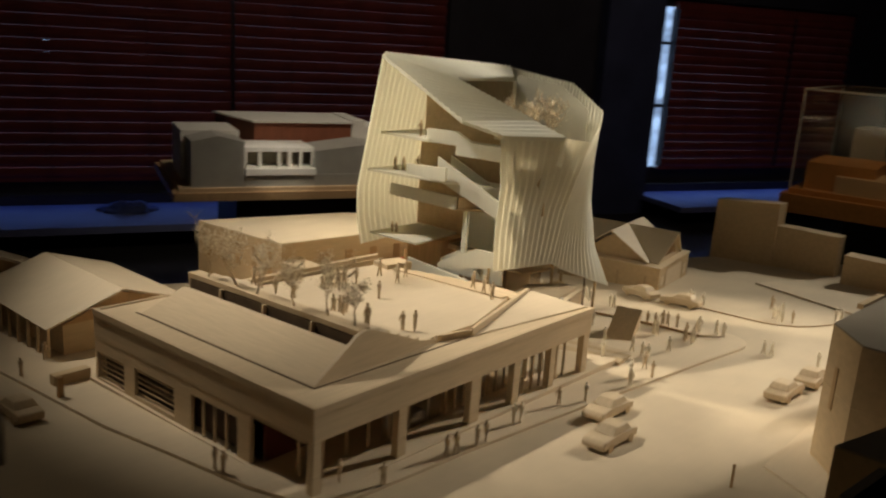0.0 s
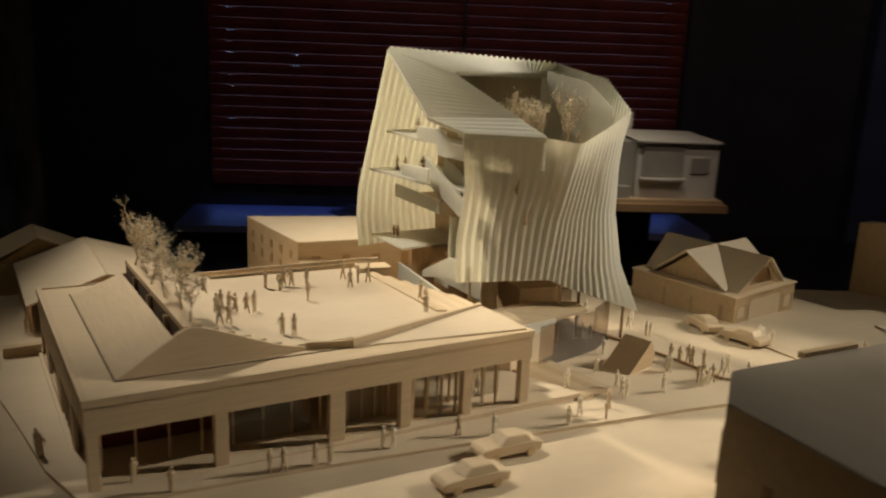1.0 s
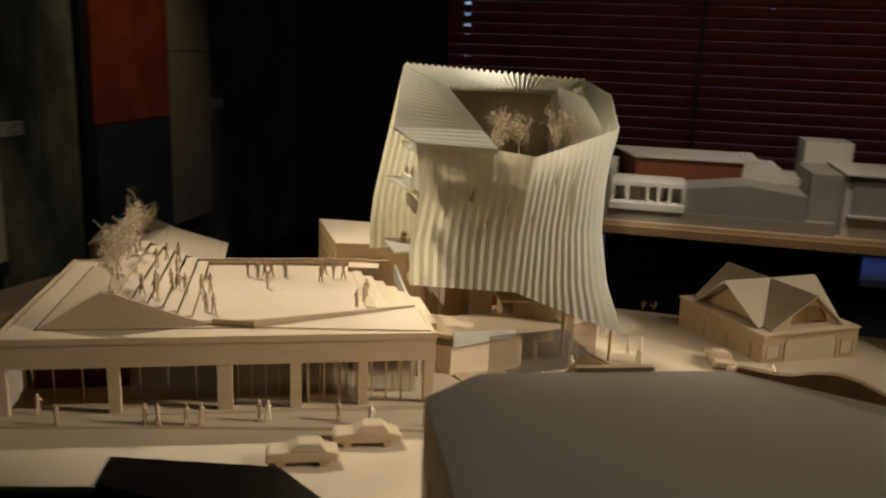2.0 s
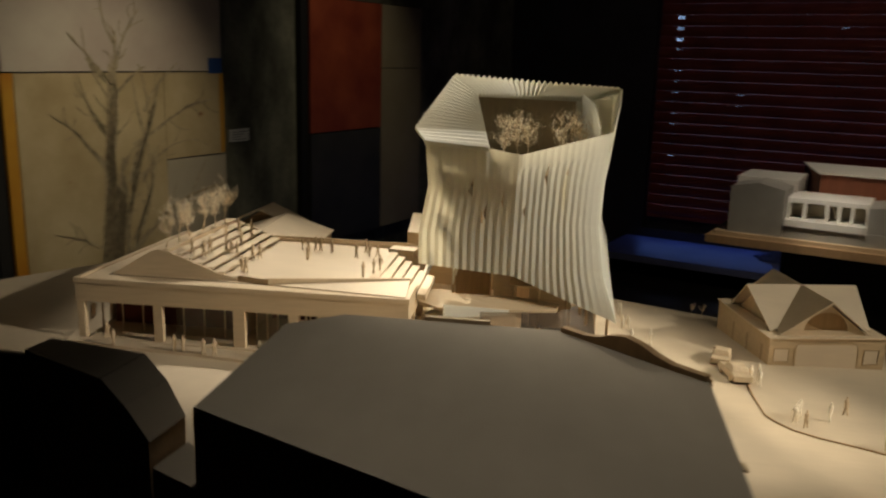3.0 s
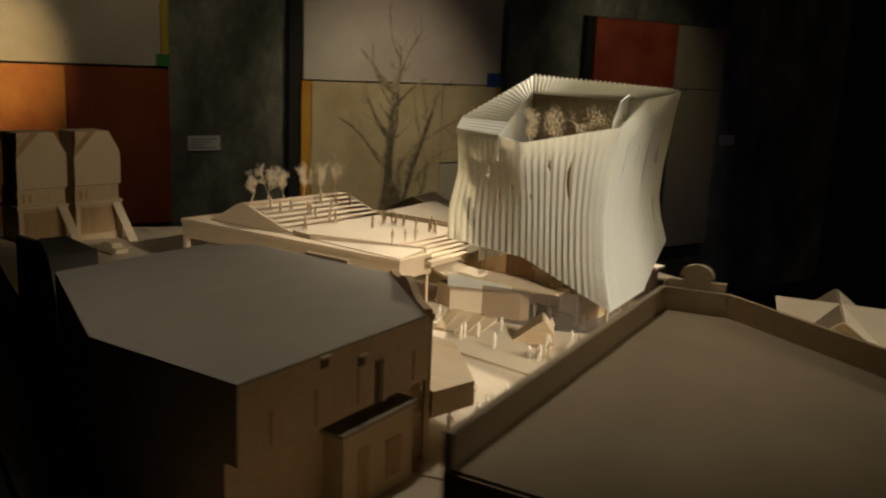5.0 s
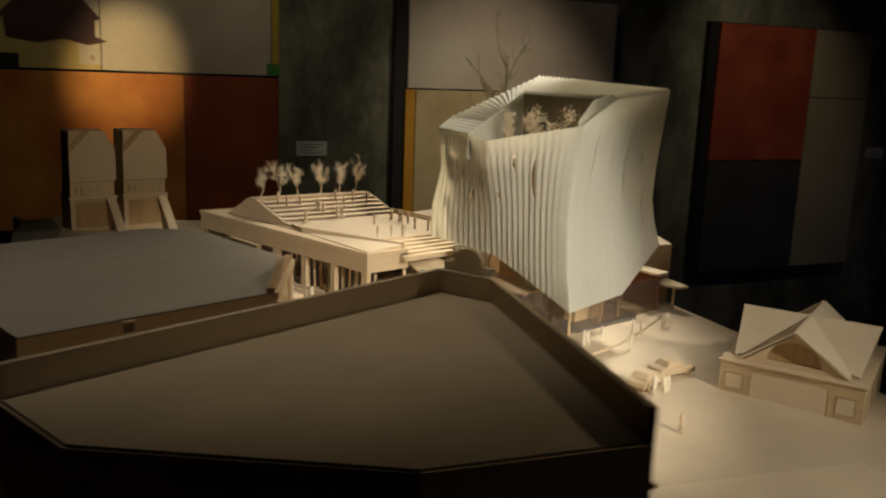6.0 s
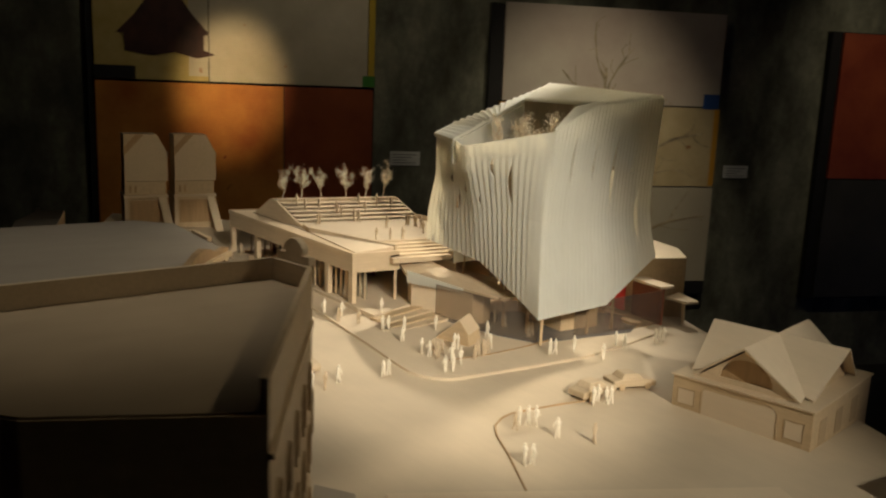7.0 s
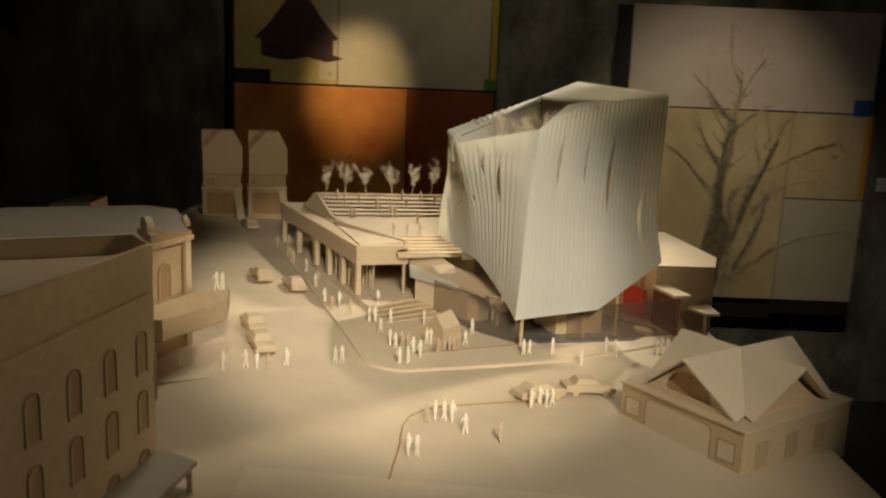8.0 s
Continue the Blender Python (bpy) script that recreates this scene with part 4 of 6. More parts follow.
part("ceiling_panel", block([(0.004, 0.004), (W - 0.004, 0.004), (W - 0.004, 0.085), (0.36, 0.1), (0.36, D - 0.004), (0.004, D - 0.004)], ZF + 0.001, ZF + 0.003), BASS, PV)
# groove where the rising roof starts
part("roof_groove", block([(0.027, 0.033), (0.0285, 0.033), (0.0285, 0.31), (0.027, 0.31)], ZR - 0.0016, ZR - 0.0008), GROOVE_SHADE, PV)
part("roof_groove", block([(0.0285, 0.033), (0.229, 0.031), (0.229, 0.0325), (0.0285, 0.0345)], ZR - 0.0016, ZR - 0.0008), GROOVE_SHADE, PV)
# rising roof, slot and stepped seats
ZP, ZT = 0.0965, 0.0805
bm = bmesh.new()
add_prism(bm, [(0.029, 0.036, ZR - 0.0016), (0.079, 0.040, ZR - 0.0016), (0.079, 0.302, ZR - 0.0016), (0.029, 0.302, ZR - 0.0016)],
          [(0.029, 0.036, ZR - 0.0005), (0.079, 0.040, ZP), (0.079, 0.302, ZP), (0.029, 0.302, ZR - 0.0005)])
part("rising_roof", bm, BASS_Y, PV)
part("slot_post", box(0.080, 0.0835, 0.10, 0.103, 0.0755, 0.105), BASS, PV)
part("slot_post", box(0.080, 0.0835, 0.17, 0.173, 0.0755, 0.105), BASS, PV)
part("slot_post", box(0.080, 0.0835, 0.24, 0.243, 0.0755, 0.105), BASS, PV)
# dark board that stands for the shade in the slot
part("slot_shade", box(0.0838, 0.0848, 0.046, 0.30, ZR - 0.0015, 0.1045), GROOVE_SHADE, PV, "dark board painted as the slot's shade behind the roof")
part("terrace_rim", box(0.0836, 0.0985, 0.044, 0.303, 0.1055, 0.1105), BASS_Y, PV)
# side cheek with its sloping profile
prof = [(0.029, ZR - 0.001), (0.079, 0.108), (0.088, 0.111), (0.100, 0.109), (0.13, 0.097), (0.165, 0.083), (0.188, 0.0775)]
bm = bmesh.new()
lo = [(x, 0.0355 + 0.05 * max(0, x - 0.03), ZR - 0.0016) for x, z in prof]
bm2 = [(x, 0.0355 + 0.05 * max(0, x - 0.03), z) for x, z in prof]
ringp = bm2 + lo[::-1]
add_prism(bm, ringp, [(x, y + 0.004, z) for x, y, z in ringp])
part("side_cheek", bm, BASS, PV)
bm = bmesh.new()
far = [(0.029, ZR - 0.001), (0.079, 0.0962), (0.0838, 0.0962), (0.0838, 0.1105), (0.100, 0.109), (0.13, 0.097), (0.165, 0.083), (0.188, 0.0775)]
far_ring = [(x, 0.2995, z) for x, z in far] + [(x, 0.2995, ZR - 0.0016) for x, z in far[::-1]]
add_prism(bm, far_ring, [(x, y + 0.003, z) for x, y, z in far_ring])
part("side_cheek", bm, BASS, PV)
for k in range(5):
    z = 0.1055 - k * 0.0052
    x0 = 0.0985 + k * 0.0137
    part("terrace_step", box(x0, x0 + 0.0145, 0.047, 0.299, z - 0.0024, z, None, 0.0003), PAVE, PV)
    part("step_riser", box(x0 + 0.0003, x0 + 0.0035, 0.048, 0.298, ZR - 0.0015, z - 0.0024), BASS_Y, PV)
part("terrace_floor", block([(0.16, 0.047), (0.25, 0.047), (0.36, 0.085), (0.352, 0.29), (0.16, 0.305)], ZR - 0.0016, ZT - 0.001), PAVE, PV)
part("parapet_strip", block([(0.188, 0.0425), (0.229, 0.031), (0.229, 0.034), (0.19, 0.046)], ZR - 0.0016, ZT + 0.0015), BASS, PV)
part("parapet_strip", block([(0.229, 0.031), (0.397, 0.082), (0.3965, 0.0865), (0.229, 0.0345)], ZR - 0.0016, ZT + 0.003), BASS, PV)
part("roof_tip", prism([(0.232, 0.030, ZR - 0.0016), (0.402, 0.008, ZR - 0.0016), (0.3965, 0.080, ZR - 0.0016)], [(0.232, 0.030, ZR), (0.402, 0.008, ZR + 0.0004), (0.3965, 0.080, ZR + 0.005)]), PAVE, PV)
part("back_rail", box(0.155, 0.372, 0.310, 0.3125, ZR - 0.0016, ZT + 0.0055), BASS, PV)
part("back_rail", box(0.155, 0.372, 0.300, 0.302, ZR - 0.0016, ZT + 0.003), BASS, PV)
for k in range(6):
    a = 0.345 + k * 0.0125
    sk = 0.004 * k
    part("entry_step", prism([(a, 0.085 - sk, 0.060), (a + 0.011, 0.083 - sk, 0.060), (a + 0.011, 0.255 - 4 * sk, 0.060), (a, 0.258 - 4 * sk, 0.060)],
                             [(a, 0.085 - sk, ZT + 0.001 - k * 0.0028), (a + 0.011, 0.083 - sk, ZT + 0.001 - k * 0.0028), (a + 0.011, 0.255 - 4 * sk, ZT + 0.001 - k * 0.0028), (a, 0.258 - 4 * sk, ZT + 0.001 - k * 0.0028)]), BASS_Y, PV)
part("stair_box", block([(0.34, 0.262), (0.378, 0.255), (0.382, 0.282), (0.344, 0.29)], ZR - 0.0016, ZT + 0.005), BASS, PV)
# street front: piers, glass and red screens
for x0, x1 in ((0.0005, 0.0095), (0.0955, 0.1065), (0.194, 0.2085), (0.2625, 0.2735), (0.3285, 0.3385), (0.3945, 0.4055)):
    part("pier", box(x0, x1, 0.0008, 0.0085, -0.0005, ZF, None, 0.0003), BASS, PV)
bm = bmesh.new()
tube(bm, [(0.402, 0.08, -0.0005), (0.402, 0.08, ZF)], [0.0022, 0.0022], 10)
part("column", bm, BASS, PV)
for k in range(22):
    x = 0.014 + k * 0.0262 if k < 8 else 0.2115 + (k - 8) * 0.0135
    if x > 0.39:
        break
    part("mullion", box(x, x + 0.0014, 0.034, 0.0365, -0.0005, ZF), BASS, PV)
for x0, x1 in ((0.11, 0.19), (0.212, 0.26), (0.276, 0.326), (0.341, 0.392)):
    g = part("glass_screen", box(x0, x1, 0.0345, 0.0355, -0.0005, ZF), ACRYLIC, PV, "clear acrylic shop front")
    g.visible_shadow = False
part("screen_wall", box(0.012, 0.19, 0.075, 0.078, -0.0005, ZF), DULLRED, PV, "dark red inner wall")
part("screen_wall", box(0.2, 0.26, 0.14, 0.143, -0.0005, ZF), DULLRED, PV, "dark red inner wall")
part("inner_wall", box(0.19, 0.193, 0.05, 0.33, -0.0005, ZF), SAND, PV)
part("inner_wall", box(0.27, 0.40, 0.20, 0.203, -0.0005, ZF), BASS, PV)
# coloured dark for the unlit depth of the room
part("inner_wall", box(0.05, 0.053, 0.1, 0.33, -0.0005, ZF), ROOMSHADE, PV)
for k in range(7):
    x = 0.2795 + k * 0.0155
    part("fin", box(x, x + 0.002, 0.011, 0.0135, -0.0005, ZF), BASS, PV)
# side street wall with its windows
bm = bmesh.new()
holed(bm, (0.0045, 0.0105, 0), (0, 1, 0), D - 0.0105, -0.03, ZF, 0.004, [(0.0, 0.071, -0.002, 0.043), (0.089, 0.159, -0.003, 0.036), (0.187, 0.257, 0.004, 0.033), (0.277, 0.330, 0.002, 0.031)])
part("side_wall", bm, BASS_Y, PV)
for y0, y1, z0, z1 in ((0.1975, 0.2675, 0.004, 0.033), (0.2875, 0.3405, 0.002, 0.031)):
    for k in range(5):
        z = z0 + (k + 0.5) * (z1 - z0) / 5
        part("louvre", box(0.0022, 0.0034, y0, y1, z - 0.0006, z + 0.0006), SAND, PV)
    # dark board close behind the opening, painting the shade within
    part("window_back", box(0.008, 0.009, y0 - 0.01, y1 + 0.01, z0 - 0.004, z1 + 0.004), ROOMSHADE, PV)
for k in range(5):
    y = 0.0995 + k * 0.0175
    part("fin", box(0.0012, 0.0032, y - 0.001, y + 0.001, -0.003, 0.036), BASS_Y, PV)
# same painted shade behind the finned window
part("window_back", box(0.010, 0.011, 0.092, 0.178, -0.003, 0.04), ROOMSHADE, PV)
part("rear_wall", box(0.004, 0.36, D - 0.0085, D - 0.0045, -0.03, ZF), BASS, PV)


def lean(x, y, z):
    """The pavilion follows the slope of the site and stands a little askew."""
    return Vector((-0.007 + 1.03 * x, 0.010 + 0.019 * x + 1.013 * y, z + 0.0055 - 0.0195 * x - 0.037 * y))


for o in PV.children_recursive:
    for v in o.data.vertices:
        v.co = lean(*v.co)

# ---- steps, ramp and rock on the plaza ----
AM = thing("plaza_steps", (0.5, 0.06, gz(0.5, 0.06)), "broad wooden seating steps going down to the plaza", "steps")
for k in range(4):
    o = k * 0.0145
    q = [(0.474 + o, 0.010 + 0.003 * k), (0.490 + o, 0.012 + 0.003 * k), (0.462 + o * 1.25, 0.122), (0.446 + o * 1.25, 0.122)]
    z = -0.0072 - k * 0.0021
    part("step", block(q, z - 0.012, z), BASS if k % 2 else SAND, AM)
RP = thing("ramp", (0.46, 0.12, 0.0), "pale curved ramp leading up to the tower", "ramp")
deck = [(0.384, 0.118, 0.052), (0.440, 0.094, 0.043), (0.530, 0.138, 0.0315), (0.594, 0.152, 0.030), (0.600, 0.185, 0.030), (0.530, 0.195, 0.035), (0.455, 0.165, 0.043), (0.405, 0.160, 0.052)]
part("deck", prism([(x, y, z - 0.004) for x, y, z in deck], deck), BASS, RP)
ps = [(0.446, 0.0945, 0.029), (0.530, 0.1350, 0.026), (0.530, 0.1350, 0.0325), (0.446, 0.0945, 0.0475)]
part("parapet", prism(ps, [(x + 0.001, y - 0.0022, z) for x, y, z in ps]), CARD, RP, "white ramp parapet")
part("ramp_base", block([(0.415, 0.118), (0.446, 0.102), (0.500, 0.126), (0.540, 0.146), (0.548, 0.160), (0.535, 0.185), (0.49, 0.175), (0.44, 0.16)], -0.03, 0.0265), PAVE, RP, "pale wooden block under the ramp")
RK = thing("kiosk", (0.594, 0.074, gz(0.594, 0.074)), "tilted wooden kiosk block with a steep sloping back on the plaza", "kiosk")
ka, kb, kc, kd = [(x, y, gz(x, y)) for x, y in ((0.560, 0.082), (0.575, 0.050), (0.628, 0.068), (0.613, 0.102))]
ke, kf = (0.601, 0.089, 0.017), (0.616, 0.059, 0.015)
kg, kh = (0.613, 0.097, -0.001), (0.628, 0.065, -0.003)
bm = bmesh.new()
vs = [bm.verts.new(q) for q in (ka, kb, kc, kd, ke, kf, kg, kh)]
for q in ((0, 1, 2, 3), (0, 4, 5, 1), (4, 6, 7, 5), (6, 3, 2, 7), (1, 5, 7, 2), (0, 3, 6, 4)):
    bm.faces.new([vs[i] for i in q])
part("body", bm, SAND, RK)
part("back_board", sheet(bmesh.new(), [Vector(ka), Vector(kb), Vector(kf), Vector(ke)], (-0.7, -0.3, 0.6), 0.0016), BASS, RK)
part("end_board", sheet(bmesh.new(), [Vector(ke), Vector(kf), Vector(kh), Vector(kg)], (0.8, 0.4, 0.5), 0.0016), BASS, RK)
GR = thing("low_wall", (0.665, 0.06, gz(0.665, 0.06)), "thin dark wooden garden wall on the plaza", "wall")
WP = [(0.650, 0.195), (0.661, 0.135), (0.668, 0.065), (0.667, -0.004)]
for a, b in zip(WP, WP[1:]):
    upright("wall_strip", a, b, gz(*b) - 0.004, gz(*a) + 0.0066, gz(*b) + 0.0066, 0.0022, BROWN, GR)
wedge = [(0.671, -0.006, 0.0028), (0.700, -0.030, 0.0003), (0.7165, -0.014, 0.0003), (0.7185, 0.1, 0.0003), (0.7165, 0.2, 0.0003), (0.655, 0.196, 0.0028), (0.6645, 0.135, 0.0028), (0.6715, 0.066, 0.0028)]
tagged(part("upper_pavement", prism([(x, y, gz(x, y) + KERB - 0.0006) for x, y, h in wedge], [(x, y, gz(x, y) + KERB + h) for x, y, h in wedge]), PAVE), "pale pavement ramping up to the garden wall", "pavement", kind="structure")

# ---- the corner block across the street ----
CB_ = thing("corner_block", (0.5, -0.4, gz(0.5, -0.4)), "tall angular corner building model with a flat grey roof", "building model")
QP = [(0.335, -0.460), (0.521, -0.564), (0.673, -0.570), (0.686, -0.355), (0.584, -0.256), (0.52, -0.252), (0.39, -0.243), (0.345, -0.280)]
ZQ = 0.133
QL = [(0.660, -0.569) if q == QP[2] else (0.674, -0.343) if q == QP[3] else q for q in QP]
part("lower_body", prism([(x, y, gz(x, y) - 0.001) for x, y in QL], [(x, y, 0.077) for x, y in QL]), SAND, CB_)
part("upper_storey", block(QP, 0.0772, ZQ), SAND, CB_, "overhanging upper storey")
cx, cy = 0.51, -0.40
part("roof", block([(cx + (x - cx) * 0.998, cy + (y - cy) * 0.998) for x, y in QP], ZQ, ZQ + 0.0018), GREYBOARD, CB_, "flat grey board roof")


def on_edge(a, b, s0, s1, z0, z1, out, mat, name, parent):
    a, b = Vector((*a, 0)), Vector((*b, 0))
    d = (b - a).normalized()
    n = Vector((d.y, -d.x, 0))
    p, q = a + d * s0, a + d * s1
    ring = [p - n * 0.0006, q - n * 0.0006, q + n * out, p + n * out]
    if out < 0:
        ring = [p + n * 0.0008, q + n * 0.0008, q + n * out, p + n * out]
    return part(name, prism([(v.x, v.y, z0) for v in ring], [(v.x, v.y, z1) for v in ring]), mat, parent)


# parapets: one long on the street side, one curved on the short corner side
part("parapet", block([(0.462, -0.242), (0.52, -0.246), (0.52, -0.252), (0.462, -0.248)], ZQ, ZQ + 0.005), SAND, CB_)
a, b = Vector((0.686, -0.355, 0)), Vector((0.584, -0.256, 0))
prof = [(0.0, 0.006), (0.03, 0.006), (0.045, 0.009), (0.06, 0.014), (0.075, 0.016), (0.09, 0.013), (0.103, 0.008), (0.118, 0.006), (0.142, 0.006)]
d = (b - a).normalized()
n = Vector((d.y, -d.x, 0))
top = [a + d * s + Vector((0, 0, ZQ + h)) for s, h in prof]
low = [a + d * s + Vector((0, 0, ZQ - 0.002)) for s, h in prof]
ring = top + low[::-1]
bm = bmesh.new()
add_prism(bm, [v - n * 0.005 for v in ring], [v + n * 0.002 for v in ring])
part("curved_parapet", bm, BROWN, CB_, "curved brown parapet")
e0, e1 = (0.673, -0.570), (0.686, -0.355)
for s0, s1, z0, z1 in ((0.079, 0.087, 0.1235, 0.1315), (0.121, 0.129, 0.1135, 0.1215)):
    on_edge(e0, e1, s0, s1, z0, z1, 0.0008, GROOVE_SHADE, "window", CB_)
    on_edge(e0, e1, s0 - 0.001, s1 + 0.001, z1, z1 + 0.0015, 0.0035, SAND, "window_hood", CB_)
for s, w, z0, z1 in ((0.030, 0.0011, 0.082, 0.108), (0.075, 0.0011, 0.081, 0.109), (0.122, 0.0012, 0.083, 0.112), (0.194, 0.0012, 0.082, 0.108)):
    on_edge(e0, e1, s - w, s + w, z0, z1, 0.0006, BROWN, "panel_joint", CB_)
on_edge(e0, e1, 0.1425, 0.1485, 0.0775, 0.112, 0.0007, GROOVE_SHADE, "window", CB_)
on_edge(e0, e1, 0.1500, 0.1535, 0.0775, 0.113, 0.003, SAND, "pilaster", CB_)
ev = (Vector((*e1, 0)) - Vector((*e0, 0))).normalized()
en = Vector((ev.y, -ev.x, 0))
bay = [Vector((*e0, 0)) + ev * s + en * o for s, o in ((0.098, -0.016), (0.098, 0.007), (0.186, 0.007), (0.186, -0.016))]
part("bay", prism([(v.x, v.y, gz(v.x, v.y) - 0.001) for v in bay], [(v.x, v.y, 0.0655) for v in bay]), SAND, CB_, "projecting lower bay")
cap = [Vector((*e0, 0)) + ev * s + en * o for s, o in ((0.094, -0.0135), (0.094, 0.0095), (0.190, 0.0095), (0.190, -0.0135))]
part("bay_roof", prism([(v.x, v.y, 0.0657) for v in cap], [(v.x, v.y, 0.0690) for v in cap]), GREYBOARD, CB_, "flat bay roof")
for s0, s1, z0, z1 in ((0.115, 0.128, 0.005, 0.050), (0.150, 0.170, 0.012, 0.045)):
    w0 = Vector((*e0, 0)) + en * 0.007
    w1 = Vector((*e1, 0)) + en * 0.007
    on_edge(w0.xy, w1.xy, s0, s1, z0, z1, 0.0008, BROWN, "window", CB_)
f0, f1 = (0.686, -0.355), (0.584, -0.256)
on_edge(f0, f1, 0.004, 0.014, 0.0, ZQ, 0.004, BASS, "pilaster", CB_)
on_edge(f0, f1, 0.128, 0.138, 0.0, ZQ, 0.004, BASS, "pilaster", CB_)
on_edge(f0, f1, 0.0, 0.142, 0.1285, 0.1345, 0.0055, SAND, "cornice", CB_)
# flat brown strips paint the shade of deep reveals beside the pilasters
on_edge(f0, f1, 0.016, 0.019, 0.066, 0.1283, 0.0012, BROWN, "reveal", CB_)
on_edge(f0, f1, 0.124, 0.127, 0.066, 0.1283, 0.0012, BROWN, "reveal", CB_)
part("canopy", block([(0.592, -0.255), (0.576, -0.208), (0.640, -0.224), (0.706, -0.305), (0.69, -0.352)], 0.041, 0.0645), SAND, CB_, "projecting flat canopy")
# darker wood puts the shade under the canopy into the colour
part("canopy_soffit", block([(0.594, -0.254), (0.580, -0.213), (0.639, -0.228), (0.701, -0.306), (0.687, -0.350)], 0.0385, 0.0408), BROWN, CB_, "canopy underside coloured brown for its shade")
g0, g1 = (0.584, -0.256), (0.39, -0.243)
for s in (0.03, 0.07, 0.11, 0.15):
    on_edge(g0, g1, s - 0.007, s + 0.007, 0.07, 0.10, 0.001, BROWN, "window", CB_)
h0, h1 = (0.345, -0.280), (0.335, -0.460)
for s in (0.04, 0.10):
    on_edge(h0, h1, s - 0.003, s + 0.003, 0.055, 0.095, 0.001, BROWN, "window", CB_)
    on_edge(h0, h1, s - 0.003, s + 0.003, 0.01, 0.04, 0.001, BROWN, "window", CB_)
on_edge((0.39, -0.243), (0.345, -0.280), 0.02, 0.026, 0.06, 0.10, 0.001, BROWN, "window", CB_)

# ---- bent-roof house beside it ----
LR = thing("bent_roof_house", (0.23, -0.38, gz(0.23, -0.38)), "narrow building model with a grey roof bending down at one end", "building model")
near = [(0.153, -0.353, 0.124), (0.240, -0.402, 0.1245), (0.264, -0.415, 0.111), (0.288, -0.428, 0.090)]
far = [(0.155, -0.318, 0.122), (0.250, -0.348, 0.125), (0.275, -0.366, 0.112), (0.297, -0.385, 0.092)]
bm = bmesh.new()
for k in range(3):
    q = [near[k], near[k + 1], far[k + 1], far[k]]
    add_prism(bm, [(x, y, gz(x, y) - 0.001) for x, y, z in q], q)
bmesh.ops.remove_doubles(bm, verts=bm.verts, dist=1e-5)
part("body", bm, SAND, LR)
for k in range(3):
    q = [Vector(v) for v in (near[k], near[k + 1], far[k + 1], far[k])]
    nn = (q[1] - q[0]).cross(q[3] - q[0]).normalized()
    part("roof_board", sheet(bmesh.new(), [v + nn * 0.0001 for v in q], nn, 0.0016), GREYBOARD, LR, "grey roof board")

AX = thing("flat_annex", (0.312, -0.41, gz(0.312, -0.41)), "low flat-roofed wooden link between two building models", "building model")
axp = [(0.2905, -0.4295), (0.334, -0.4555), (0.337, -0.420), (0.299, -0.386)]
part("body", prism([(x, y, gz(x, y) - 0.001) for x, y in axp], [(x, y, 0.0705) for x, y in axp]), SAND, AX)
part("roof", block(axp, 0.0705, 0.0725), GREYBOARD, AX, "flat grey roof")
NH = thing("narrow_house", (0.122, -0.347, gz(0.122, -0.347)), "thin tall wooden house model at the board's edge", "building model")
nhp = [(0.1527, -0.3530), (0.098, -0.3455), (0.0965, -0.3390), (0.1527, -0.3465)]
part("body", prism([(x, y, gz(x, y) - 0.001) for x, y in nhp], [(x, y, 0.119) for x, y in nhp]), SAND, NH)
part("roof", block(nhp, 0.119, 0.1206), GREYBOARD, NH, "flat grey roof")

# ---- the parapeted building at the near end ----
PB = thing("parapet_building", (0.98, -0.46, gz(0.98, -0.46)), "four-storey building model with arched windows and parapet roof", "building model")
RPTS = [(0.876, -0.345), (0.924, -0.338), (1.123, -0.472), (1.070, -0.568), (0.95, -0.66), (0.877, -0.66)]
ZB, ZPP = 0.172, 0.190
part("body", prism([(x, y, gz(x, y) - 0.001) for x, y in RPTS], [(x, y, ZB) for x, y in RPTS]), SAND, PB)
rcx, rcy = 0.97, -0.48
part("roof", block([(rcx + (x - rcx) * 0.992, rcy + (y - rcy) * 0.992) for x, y in RPTS], ZB, ZB + 0.0015), TANBOARD, PB, "flat tan roof")
for i in range(6):
    a, b = Vector((*RPTS[i], 0)), Vector((*RPTS[(i + 1) % 6], 0))
    if i in (2, 3, 4):
        continue
    d = (b - a).normalized()
    n = Vector((d.y, -d.x, 0))
    n = n if n.dot(Vector((rcx, rcy, 0)) - a) > 0 else -n
    ring = [a, b, b + n * 0.004, a + n * 0.004]
    hi = 0.006 if i in (4,) else ZPP - ZB
    part("parapet", prism([(v.x, v.y, ZB + 0.0001) for v in ring], [(v.x, v.y, ZB + hi) for v in ring]), BASS if i in (0, 5) else SAND, PB)
# shaped gable over the street end
a, b = Vector((*RPTS[0], 0)), Vector((*RPTS[1], 0))
d = (b - a).normalized()
n = Vector((d.y, -d.x, 0))
L = (b - a).length
prof = [(0.004, 0.0), (0.004, 0.006), (0.014, 0.006), (0.016, 0.010)] + [(L / 2 + 0.012 * math.cos(radians(q)), 0.008 + 0.010 * math.sin(radians(q))) for q in range(180, -1, -20)] + [(L - 0.016, 0.010), (L - 0.014, 0.006), (L - 0.004, 0.006), (L - 0.004, 0.0)]
ring = [a + d * s + Vector((0, 0, ZPP + h)) for s, h in prof]
bm = bmesh.new()
add_prism(bm, [v - n * 0.0055 for v in ring], [v + n * 0.0 for v in ring])
part("shaped_gable", bm, BASS, PB, "rounded ornamental gable")


